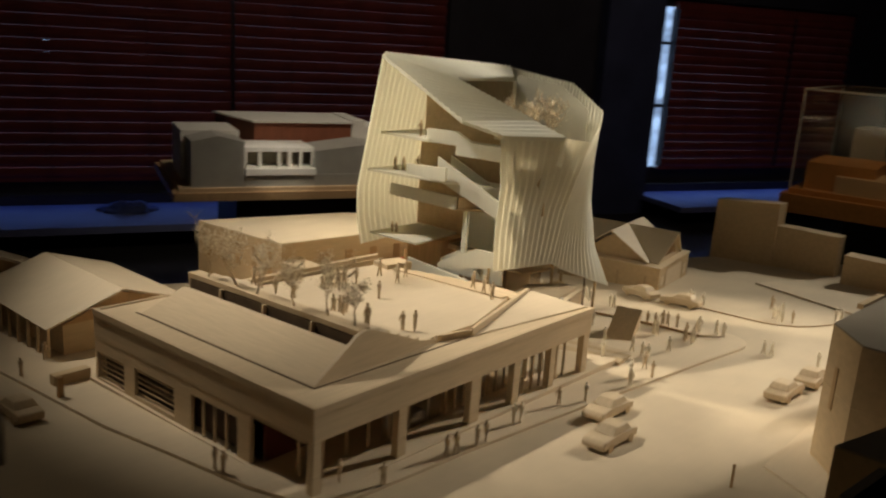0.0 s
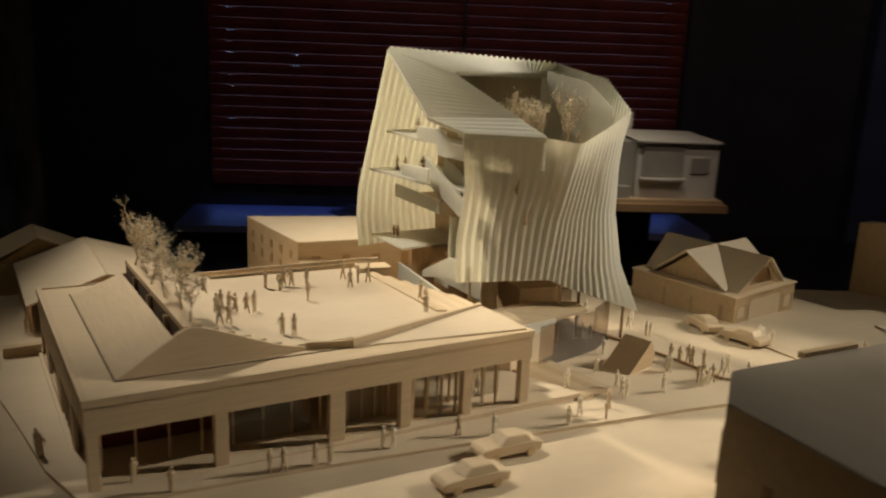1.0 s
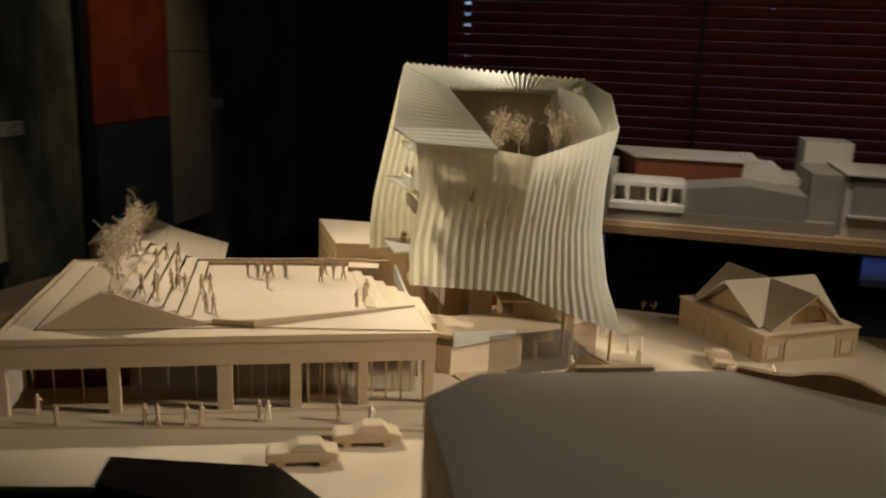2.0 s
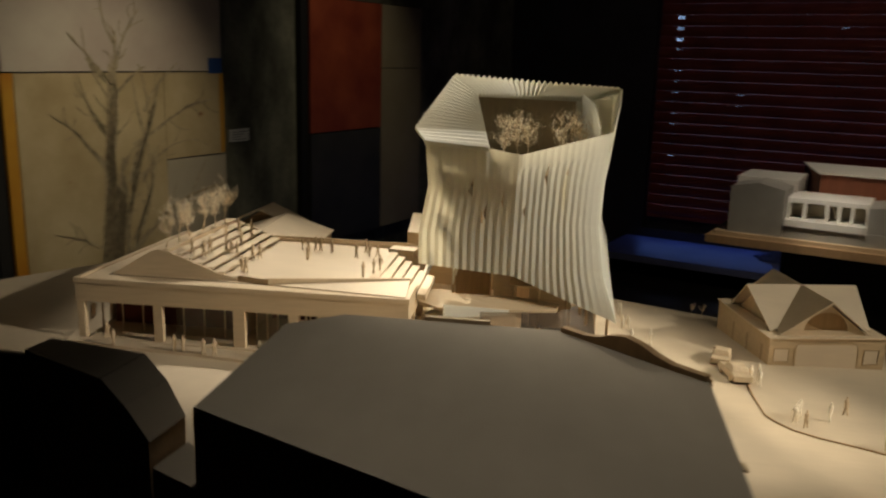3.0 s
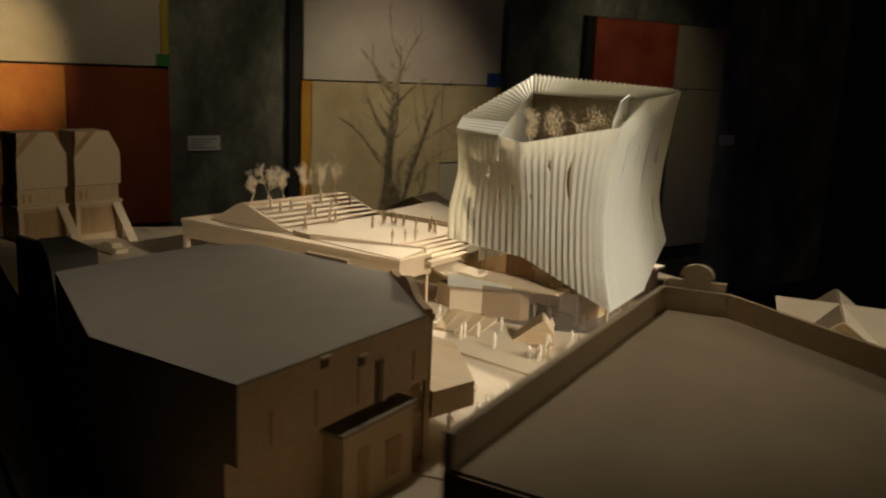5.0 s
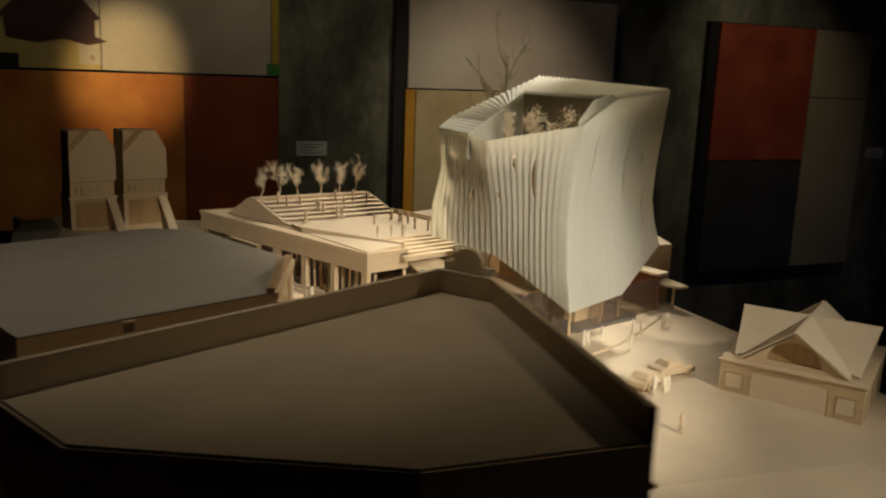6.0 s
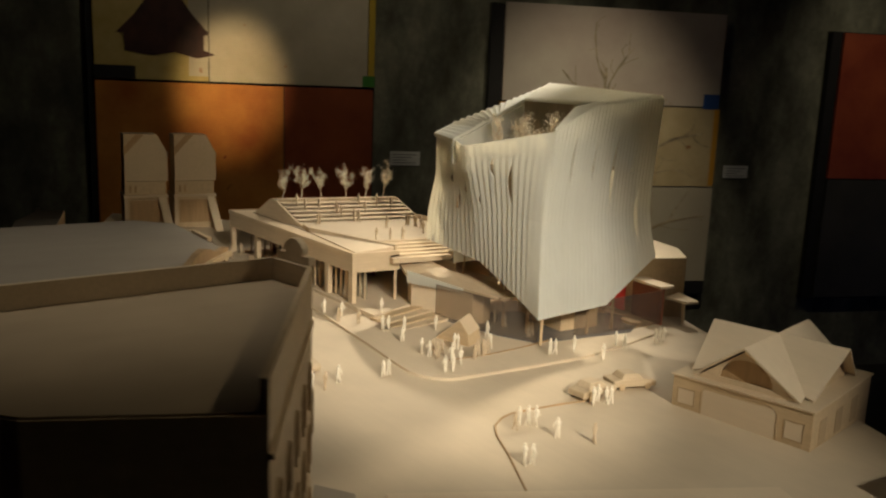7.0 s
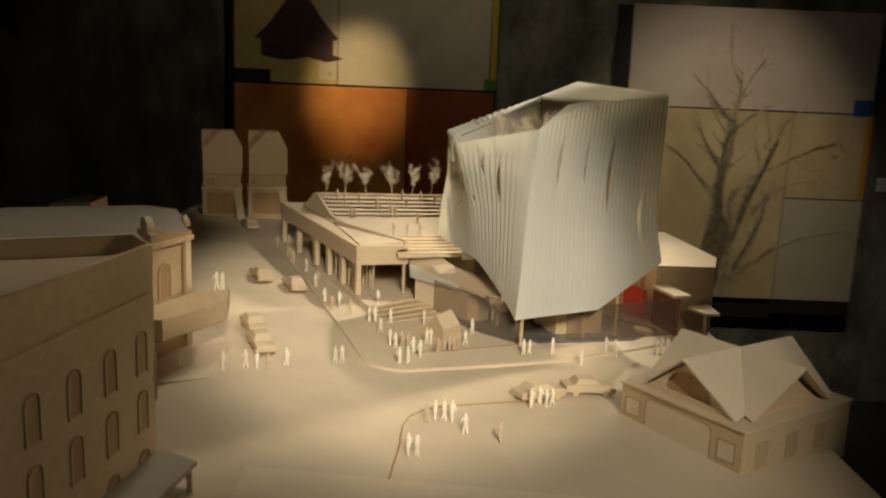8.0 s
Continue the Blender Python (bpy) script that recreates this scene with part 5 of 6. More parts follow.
def arched(a, b, s, z0, z1, half, out, mat, name, parent, centre=(0.97, -0.48)):
    """An arched window: a raised surround round a sunken field."""
    a, b = Vector((*a, 0)), Vector((*b, 0))
    d = (b - a).normalized()
    n = Vector((d.y, -d.x, 0))
    if n.dot(a - Vector((*centre, 0))) < 0:
        n = -n

    def outline(h):
        zs = z1 - h
        return [(s - h, z0), (s + h, z0)] + [(s + h * math.cos(radians(q)), zs + h * math.sin(radians(q))) for q in range(0, 181, 20)]
    o, i2 = outline(half), outline(half * 0.8)
    w = new(name)
    w.empty_display_size = 0.005
    w.parent, w.location = parent, (0, 0, 0.05)
    bm = bmesh.new()
    P = lambda q, k: a + d * q[0] + Vector((0, 0, q[1])) + n * k
    m = len(o)
    for j in range(1, m - 1):
        add_prism(bm, [P(o[j], -0.0004), P(o[j + 1], -0.0004), P(i2[j + 1], -0.0004), P(i2[j], -0.0004)], [P(o[j], out), P(o[j + 1], out), P(i2[j + 1], out), P(i2[j], out)])
    add_prism(bm, [P(o[m - 1], -0.0004), P(o[0], -0.0004), P(i2[0], -0.0004), P(i2[m - 1], -0.0004)], [P(o[m - 1], out), P(o[0], out), P(i2[0], out), P(i2[m - 1], out)])
    part("surround", bm, mat, w)
    part("field", prism([P(q, -0.0004) for q in i2], [P(q, 0.0004) for q in i2]), BROWN, w)
    return w


for k in range(5):
    s = 0.022 + k * 0.046
    for z0, z1 in ((0.012, 0.046), (0.062, 0.096), (0.110, 0.144)):
        arched(RPTS[1], RPTS[2], s, z0 - 0.02, z1 - 0.02, 0.0085, 0.0016, SAND, "window", PB)
on_edge(RPTS[2], RPTS[1], 0.0, 0.23, 0.150, 0.153, 0.0022, SAND, "cornice", PB)
for k in range(2):
    arched(RPTS[0], RPTS[1], 0.018 + k * 0.025, 0.06, 0.10, 0.007, 0.0012, BASS, "window", PB)
for s, z0 in ((0.045, 0.067), (0.092, 0.067)):
    arched(f0, f1, s, z0, 0.108, 0.012, 0.0012, SAND, "window", CB_, (0.51, -0.40))
AW_ = thing("shop_awning", (0.95, -0.33, gz(0.95, -0.33)), "wooden shop canopy on posts along the parapeted building", "canopy")
a, b = Vector((0.926, -0.336, 0)), Vector((1.124, -0.470, 0))
d = (b - a).normalized()
n = Vector((-d.y, d.x, 0))
ring = [a, b, b + n * 0.032, a + n * 0.032]
part("awning_roof", prism([(v.x, v.y, 0.012) for v in ring[:2]] + [(v.x, v.y, 0.006) for v in ring[2:]], [(v.x, v.y, 0.018) for v in ring[:2]] + [(v.x, v.y, 0.010) for v in ring[2:]]), GREYBOARD, AW_)
for k in range(9):
    v = a + d * (0.008 + k * 0.03) + n * 0.029
    part("post", box(v.x - 0.002, v.x + 0.002, v.y - 0.002, v.y + 0.002, gz(v.x, v.y), 0.0068), BASS, AW_)

# ---- the hall with crossed gables ----
HG = thing("gabled_hall", (0.95, 0.26, gz(0.95, 0.26)), "wooden hall model with crossed gable roofs and arched openings", "building model")
H1, H2 = Vector((0.884, 0.169, 0)), Vector((1.044, 0.194, 0))
ux = (H2 - H1).normalized()
uy = Vector((-ux.y, ux.x, 0))
HW, HD = (H2 - H1).length, 0.186
HB, HE, HRD = -0.064, 0.001, 0.0505


def hp(u, v, z):
    w = H1 + ux * u + uy * v
    return Vector((w.x, w.y, z))


part("body", prism([hp(*q, HB) for q in ((0, 0), (HW, 0), (HW, HD), (0, HD))], [hp(*q, HE) for q in ((0, 0), (HW, 0), (HW, HD), (0, HD))]), SAND, HG)
part("eave_board", prism([hp(*q, HE) for q in ((-0.002, -0.002), (HW + 0.002, -0.002), (HW + 0.002, HD + 0.002), (-0.002, HD + 0.002))], [hp(*q, HE + 0.002) for q in ((-0.002, -0.002), (HW + 0.002, -0.002), (HW + 0.002, HD + 0.002), (-0.002, HD + 0.002))]), BASS, HG)
mu, mv = HW / 2, HD / 2
zr0 = HE + 0.002
for side in range(4):
    # each gable: two leaning roof boards and an arched end wall
    def g(u, v, z, side=side):
        du, dv = u - mu, v - mv
        k = ((du, dv), (-dv, du), (-du, -dv), (dv, -du))[side]
        return hp(mu + k[0], mv + k[1], z)
    hw, cross = (0.062, 0.067) if side % 2 == 0 else (0.067, 0.062)
    end = -mv + 0.007 if side % 2 == 0 else -mu + 0.008
    vf = mv + end
    for sg in (-1, 1):
        ps = [g(mu, vf - 0.008, HRD), g(mu, mv, HRD), g(mu + sg * (hw - 0.003), mv - (cross - 0.003), zr0 + 0.0025), g(mu + sg * hw, vf + 0.002, zr0)]
        nn = (ps[1] - ps[0]).cross(ps[3] - ps[0]).normalized()
        if nn.z < 0:
            nn = -nn
        part("roof_board", sheet(bmesh.new(), ps, nn, 0.0022), PAVE, HG)
    if side % 2:
        # the side gables are closed with a plain set-back board
        ps = [g(mu - hw * 0.9, vf + 0.012, zr0), g(mu + hw * 0.9, vf + 0.012, zr0), g(mu, vf + 0.012, zr0 + (HRD - zr0) * 0.9)]
        part("gable_wall", sheet(bmesh.new(), ps, g(0, 1, 0) - g(0, 0, 0), 0.002), SAND, HG)
        continue
    arch = [(mu + 0.031 * math.cos(radians(q)), zr0 + 0.006 + 0.0265 * math.sin(radians(q))) for q in range(180, -1, -15)]
    bm = bmesh.new()
    fan = []
    for i in range(len(arch)):
        ang = radians(180 - 180 * i / (len(arch) - 1))
        ca, sa = math.cos(ang), math.sin(ang)
        s = 1 / (abs(ca) / (hw * 0.94) + sa / ((HRD - zr0) * 0.94))
        fan.append((mu + ca * s, zr0 + sa * s))
    for i in range(len(arch) - 1):
        ps = [g(*q[:1], vf + 0.004, q[1]) for q in (arch[i], arch[i + 1], fan[i + 1], fan[i])]
        qs = [g(*q[:1], vf + 0.007, q[1]) for q in (arch[i], arch[i + 1], fan[i + 1], fan[i])]
        add_prism(bm, ps, qs)
    bmx = [g(u, vf + 0.004, z) for u, z in ((mu - hw * 0.94, zr0), (mu + hw * 0.94, zr0), (mu + 0.031, zr0 + 0.006), (mu - 0.031, zr0 + 0.006))]
    add_prism(bm, bmx, [v + (g(0, 1, 0) - g(0, 0, 0)) * 0.003 for v in bmx])
    part("gable_wall", bm, BASS, HG)
    part("arch_back", sheet(bmesh.new(), [g(mu - 0.040, vf + 0.0085, zr0), g(mu + 0.040, vf + 0.0085, zr0), g(mu + 0.014, vf + 0.0085, zr0 + 0.034), g(mu - 0.014, vf + 0.0085, zr0 + 0.034)], g(0, 1, 0) - g(0, 0, 0), 0.001), BROWN, HG, "brown board behind the arch")
# door and window frames incised on the street wall
for u0, u1, z0, z1 in ((0.006, 0.028, -0.032, -0.012), (HW - 0.030, HW - 0.008, -0.036, -0.014)):
    for a0, a1, b0, b1 in ((u0, u1, z1 - 0.0012, z1), (u0, u1, z0, z0 + 0.0012), (u0, u0 + 0.0012, z0, z1), (u1 - 0.0012, u1, z0, z1)):
        part("window_trim", prism([hp(a0, -0.0006, b0), hp(a1, -0.0006, b0), hp(a1, 0.0005, b0), hp(a0, 0.0005, b0)], [hp(a0, -0.0006, b1), hp(a1, -0.0006, b1), hp(a1, 0.0005, b1), hp(a0, 0.0005, b1)]), TRIM, HG)
for u0, u1, z0, z1 in ((0.0075, 0.0265, -0.0305, -0.0135), (HW - 0.0285, HW - 0.0095, -0.0345, -0.0155), (0.0375, HW - 0.0395, -0.045, -0.0075)):
    part("panel", prism([hp(u0, -0.0002, z0), hp(u1, -0.0002, z0), hp(u1, 0.0005, z0), hp(u0, 0.0005, z0)], [hp(u0, -0.0002, z1), hp(u1, -0.0002, z1), hp(u1, 0.0005, z1), hp(u0, 0.0005, z1)]), PAVE, HG)
big = [(0.036, -0.045)] + [(0.036, -0.012), (0.040, -0.006), (0.046, -0.004)] + [(HW - 0.050, -0.004), (HW - 0.042, -0.007), (HW - 0.038, -0.014), (HW - 0.038, -0.045)]
bm = bmesh.new()
for (u0, z0), (u1, z1) in zip(big, big[1:]):
    dv = Vector((u1 - u0, z1 - z0)).normalized()
    pu, pz = -dv.y * 0.0012, dv.x * 0.0012
    add_prism(bm, [hp(u0, -0.0006, z0), hp(u1, -0.0006, z1), hp(u1 + pu, -0.0006, z1 + pz), hp(u0 + pu, -0.0006, z0 + pz)], [hp(u0, 0.0005, z0), hp(u1, 0.0005, z1), hp(u1 + pu, 0.0005, z1 + pz), hp(u0 + pu, 0.0005, z0 + pz)])
part("arch_trim", bm, TRIM, HG)
for k in range(3):
    v0 = 0.022 + k * 0.05
    for sd, uo in ((0, HW), (1, 0.0)):
        p0, p1 = (uo - 0.0005, uo + 0.0007) if sd == 0 else (-0.0007, 0.0005)
        w = 0.02 if sd == 0 else 0.004
        part("side_window", prism([hp(p0, v0, -0.042), hp(p1, v0, -0.042), hp(p1, v0 + w, -0.042), hp(p0, v0 + w, -0.042)], [hp(p0, v0, -0.014), hp(p1, v0, -0.014), hp(p1, v0 + w, -0.014), hp(p0, v0 + w, -0.014)]), TRIM, HG)

# ---- long low building behind the terrace ----
BB = thing("rear_building", (0.45, 0.57, gz(0.45, 0.57)), "long low wooden building model with a flat pale roof", "building model")
bp = [(0.343, 0.495), (0.585, 0.455), (0.622, 0.54), (0.56, 0.60), (0.327, 0.682)]
part("body", prism([(x, y, gz(x, y) - 0.001) for x, y in bp], [(x, y, 0.055) for x, y in bp]), SAND, BB)
part("roof", block(bp, 0.055, 0.057), PAVE, BB)
for k in range(5):
    on_edge((0.327, 0.682), (0.343, 0.495), 0.02 + k * 0.035, 0.028 + k * 0.035, 0.005, 0.018, 0.0008, BROWN, "window", BB)
    on_edge((0.327, 0.682), (0.343, 0.495), 0.02 + k * 0.035, 0.028 + k * 0.035, 0.028, 0.040, 0.0008, BROWN, "window", BB)
    on_edge((0.343, 0.495), (0.585, 0.455), 0.02 + k * 0.045, 0.032 + k * 0.045, 0.012, 0.035, 0.0008, BROWN, "window", BB)
part("lobby_wall", block([(0.585, 0.452), (0.650, 0.441), (0.652, 0.449), (0.588, 0.461)], -0.045, 0.022), REDWOOD, BB, "reddish brown lobby wall")
part("red_panel", block([(0.505, 0.4475), (0.580, 0.438), (0.5803, 0.441), (0.5053, 0.4505)], -0.030, 0.016), RED, BB, "red lobby panel")
LC = thing("low_annex", (0.40, 0.42, gz(0.4, 0.42)), "low wooden annex between pavilion and rear building", "building model")
part("body", prism([(x, y, gz(x, y) - 0.001) for x, y in ((0.345, 0.375), (0.375, 0.385), (0.38, 0.49), (0.342, 0.494))], [(x, y, 0.030) for x, y in ((0.345, 0.375), (0.375, 0.385), (0.38, 0.49), (0.342, 0.494))]), BASS, LC)
CN = thing("entrance_canopy", (0.648, 0.505, gz(0.648, 0.505)), "small flat entrance canopy on a slim post", "canopy")
part("roof", block([(0.628, 0.486), (0.668, 0.486), (0.676, 0.507), (0.618, 0.534)], -0.006, -0.002), PAVE, CN)
part("post", box(0.650, 0.654, 0.500, 0.504, gz(0.652, 0.502), -0.006), BASS, CN)

# ---- twin tall houses at the far corner ----
def twin(v0):
    """A tall narrow house on a broad base, its gable cut off on one side, with two stepped diagonal boards and a stair."""
    def at(u, v, z):
        v += v0
        return (-0.283 + 0.202 * v + 0.979 * u, -0.094 + 0.979 * v - 0.202 * u, z)

    def bar(u0, u1, va, vb, z0, z1):
        return prism([at(u, v, z0) for u, v in ((u0, va), (u1, va), (u1, vb), (u0, vb))], [at(u, v, z1) for u, v in ((u0, va), (u1, va), (u1, vb), (u0, vb))])

    def plate(ps, u0, u1):
        return prism([at(u0, v, z) for v, z in ps], [at(u1, v, z) for v, z in ps])

    h = thing("row_house", at(-0.03, 0.042, 0.01), "tall narrow wooden house model with a broad base and gable", "building model", "twin houses at the board's edge")
    part("base", bar(-0.07, -0.002, 0.0, 0.084, 0.0, 0.074), SAND, h)
    part("base_frame", bar(-0.0018, 0.001, 0.0, 0.006, 0.0, 0.074), BASS, h)
    part("base_frame", bar(-0.0018, 0.001, 0.078, 0.084, 0.0, 0.074), BASS, h)
    part("base_panel", bar(-0.0018, -0.0010, 0.010, 0.074, 0.020, 0.068), BROWN, h)
    part("string_course", bar(-0.072, 0.003, -0.002, 0.086, 0.0742, 0.079), BASS, h)
    part("upper_storey", bar(-0.07, -0.004, 0.002, 0.082, 0.079, 0.107), SAND, h)
    for k in range(2):
        part("window", bar(-0.0038, -0.0030, 0.010 + k * 0.010, 0.014 + k * 0.010, 0.084, 0.098), BROWN, h)
    part("gable", plate([(0.002, 0.108), (0.086, 0.108), (0.086, 0.166), (0.066, 0.203), (0.002, 0.203)], -0.06, -0.001), BASS, h)
    # dark strip painted as the shadow line under the gable
    part("eave_shadow_gap", bar(-0.06, -0.004, 0.004, 0.082, 0.1065, 0.1082), GROOVE_SHADE, h)
    # sloping boards standing forward; the brown one has the diagonal shadow as its colour
    part("roof_step", plate([(0.0, 0.160), (0.0, 0.2035), (0.040, 0.2035)], -0.0008, 0.005), BROWN, h)
    part("roof_step", plate([(0.0, 0.178), (0.0, 0.2045), (0.024, 0.2045)], 0.0052, 0.010), SAND, h)
    qs = [at(0.0032, 0.066, 0.073), at(0.0032, 0.082, 0.073), at(0.044, 0.092, 0.006), at(0.044, 0.076, 0.006)]
    part("stair", prism(qs, [(x - 0.004, y, z + 0.007) for x, y, z in qs]), BASS, h)
    return h


twin(0.0)
twin(0.098)

# ---- gabled halls on the side street ----
def gable_house(name, x0, x1, y0, y1, zb, ze, zr, porch, label):
    """Ridge along y; boards with thickness, posts under the street eave."""
    h = thing(name, ((x0 + x1) / 2, (y0 + y1) / 2, zb), label, "building model", "gabled halls on the side street")
    xm = (x0 + x1) / 2
    part("body", box(x0 + porch, x1 - 0.004, y0 + 0.004, y1 - 0.004, zb, ze), SAND, h)
    tri = [(x0 + porch, y0 + 0.004, ze), (x1 - 0.004, y0 + 0.004, ze), (xm, y0 + 0.004, zr - 0.002)]
    part("gable_wall", prism(tri, [(x, y1 - 0.004, z) for x, y, z in tri]), BROWN, h)
    for xe in (x0, x1):
        ps = [(xm, y0, zr), (xm, y1, zr), (xe, y1, ze - 0.001), (xe, y0, ze - 0.001)]
        part("roof_board", sheet(bmesh.new(), ps, (0.4 * (1 if xe > xm else -1), 0, 1), 0.002), PAVE, h)
    if porch:
        k = 0
        while y0 + 0.004 + k * 0.026 < y1:
            y = y0 + 0.004 + k * 0.026
            part("post", box(x0 + 0.002, x0 + 0.005, y, y + 0.003, zb, ze - 0.001), BASS, h)
            k += 1
    return h


gable_house("gabled_hall", -0.013, 0.172, 0.458, 0.662, -0.03, 0.018, 0.047, 0.02, "long wooden hall model with a gable roof and posts")
gable_house("gabled_hall", -0.055, 0.095, 0.668, 0.76, -0.036, 0.016, 0.050, 0.02, "wooden hall model with a gable roof and posts")

# ---- plain blocks at the far edge of the board ----
def far_blocks():
    f = thing("massing_block", (1.27, 0.12, gz(1.27, 0.12)), "plain stepped tan massing block at the board's edge", "building model")
    part("tall_block", prism([(1.262, 0.245, -0.06), (1.262, 0.118, -0.06), (1.30, 0.118, -0.06), (1.30, 0.245, -0.06)], [(1.262, 0.245, 0.068), (1.262, 0.118, 0.08), (1.30, 0.118, 0.08), (1.30, 0.245, 0.068)]), SAND, f)
    part("low_block", box(1.266, 1.30, 0.0, 0.1178, -0.06, 0.037), SAND, f)
    g2 = thing("massing_block", (1.22, -0.08, gz(1.22, -0.08)), "plain low tan massing block at the board's edge", "building model")
    part("low_block", box(1.20, 1.24, -0.16, -0.03, -0.05, 0.02), SAND, g2)


far_blocks()

# ---- trees ----
def tree(at, height, seed, leaves=1500):
    """Dried-twig tree: short tapered trunk, vase of forking limbs and a lacy crown of small buds."""
    r = random.Random(seed)
    t = thing("model_tree", at, "small dried-twig tree with a lacy pale crown", "tree", "model trees")
    base = Vector(at)
    bm = bmesh.new()
    tips = []

    def limb(p, d, length, rad, depth):
        pts, rr = [p], [rad]
        for i in range(4):
            d = (d + Vector((r.uniform(-0.3, 0.3), r.uniform(-0.3, 0.3), 0.12))).normalized()
            p = p + d * length / 4
            pts.append(p)
            rr.append(max(rad * (1 - 0.17 * (i + 1)), height * 0.0065))
            if depth < 2 or (depth == 2 and i > 0):
                tips.append(p)
        tube(bm, pts, rr, 5 if depth > 1 else 3)
        if depth:
            for j in range(r.choice((4, 5)) if depth == 3 else 3):
                q = pts[-1 - (j % 2)] if depth == 3 else r.choice(pts[1:])
                w = r.uniform(0, math.tau)
                up = r.uniform(1.4, 4.5) if depth == 3 else r.uniform(0.2, 1.8)
                dd = Vector((math.cos(w), math.sin(w), up)).normalized()
                limb(q, dd, height * r.uniform(0.34, 0.60) if depth == 3 else length * r.uniform(0.4, 0.7), rr[-1] * 0.72, depth - 1)

    limb(base, Vector((r.uniform(-0.12, 0.12), r.uniform(-0.12, 0.12), 1)), height * 0.30, height * 0.030, 3)
    part("trunk", bm, TWIG, t)
    bm = bmesh.new()
    for _ in range(leaves):
        c = r.choice(tips) + Vector((r.gauss(0, 1), r.gauss(0, 1), r.gauss(0, 1))) * height * 0.042
        if c.z < base.z + height * 0.30 or noise.noise(c * 150.0) < -0.1:
            continue
        s = height * r.uniform(0.008, 0.021)
        vs = [bm.verts.new(c + Vector((r.uniform(-1, 1), r.uniform(-1, 1), r.uniform(-1, 1))).normalized() * s) for _ in range(4)]
        for f in ((0, 1, 2), (0, 2, 3), (0, 3, 1), (1, 3, 2)):
            bm.faces.new([vs[i] for i in f])
    part("crown", bm, LEAF, t)
    return t


for k, (x, y, h) in enumerate(((0.092, 0.056, 0.055), (0.094, 0.094, 0.062), (0.090, 0.137, 0.059), (0.088, 0.191, 0.064), (0.092, 0.231, 0.063), (0.089, 0.274, 0.056))):
    tree(lean(x, y, 0.1105), h * 0.92, 20 + k)
for k, (x, y, h) in enumerate(((0.516, 0.205, 0.070), (0.549, 0.215, 0.074), (0.592, 0.222, 0.074), (0.535, 0.245, 0.068), (0.615, 0.25, 0.068))):
    tree((x, y, 0.218), h, 40 + k, leaves=900)
for k, (x, y) in enumerate(((0.83, 0.425), (0.845, 0.42))):
    tree((x, y, gz(x, y)), 0.02, 60 + k, leaves=120)


# ---- scale figures: plain turned pegs with a rounded top ----
def peg(seed):
    r = random.Random(seed)
    bm = bmesh.new()
    h = 0.0185 * r.uniform(0.94, 1.06)
    step = r.uniform(0.0, 0.0022)
    for sg in (-1, 1):
        tube(bm, [(sg * 0.0012, sg * step, 0), (sg * 0.0010, sg * step * 0.5, h * 0.25), (sg * 0.0008, 0, h * 0.5)], [0.0007, 0.0009, 0.0012], 6)
    tube(bm, [(0, 0, h * 0.46), (0, 0, h * 0.56), (0, 0, h * 0.74), (0, 0, h * 0.83), (0, 0, h * 0.86)], [0.0018, 0.0016, 0.0023, 0.0016, 0.0006], 8)
    tube(bm, [(0, 0.0002, h * 0.85), (0, 0.0002, h * 0.89), (0, 0.0002, h * 0.95), (0, 0.0002, h)], [0.0006, 0.0012, 0.0012, 0.0005], 7)
    if r.random() < 0.7:
        sg = r.choice((-1, 1))
        tube(bm, [(sg * 0.002, 0, h * 0.78), (sg * 0.0034, r.uniform(0, 0.002), h * 0.6), (sg * 0.003, r.uniform(0.001, 0.003), h * 0.47)], [0.0007, 0.0006, 0.0005], 5)
    me = bpy.data.meshes.new("scale_figure")
    bm.to_mesh(me)
    bm.free()
    return me


PEGS = []
for k in range(7):
    for mat in (FIGURE, LIT_FIGURE):
        me = peg(k)
        me.materials.append(mat)
        PEGS.append(me)
rf = random.Random(5)


def figure(x, y, z, where, group, pale=None, scale=1.2):
    k = rf.randrange(7) * 2 + (rf.random() < 0.4 if pale is None else pale)
    ob = new("scale_figure", PEGS[k])
    ob.location = (x, y, z)
    ob.rotation_euler = (0, 0, rf.uniform(0, 6.28))
    ob.scale = (scale, scale, scale)
    tone = "lit pale wood" if k % 2 else "brown wood"
    return tagged(ob, "tiny " + tone + " figure standing on " + where, "figurine", group)


PODIUM = [lean(x, y, 0).to_2d() for x, y in ((-0.003, -0.002), (0.47, -0.004), (0.425, 0.115), (0.42, 0.30), (0.40, 0.36), (-0.003, 0.352))]
STRIP = [(0.671, -0.006), (0.690, -0.022), (0.706, 0.012), (0.709, 0.1), (0.704, 0.2), (0.655, 0.196), (0.6645, 0.135), (0.6715, 0.066)]


def inside(ring, x, y):
    hit = False
    for (x0, y0), (x1, y1) in zip(ring, [*ring[1:], ring[0]]):
        if (y0 > y) != (y1 > y) and x < x0 + (x1 - x0) * (y - y0) / (y1 - y0):
            hit = not hit
    return hit


def stand(x, y):
    """The height of whatever a figure at this place stands on."""
    if inside(PODIUM, x, y):
        return lean((x + 0.007) / 1.03, (y - 0.010 - 0.019 * x) / 1.013, -0.0005).z
    if 0.474 < x < 0.53 and 0.012 < y < 0.12:
        return -0.0072 - min(3, int((x - 0.474) / 0.0145)) * 0.0021
    if inside(STRIP, x, y):
        return gz(x, y) + KERB + 0.0028
    return gz(x, y) + (KERB if inside(kerb, x, y) else 0.0)


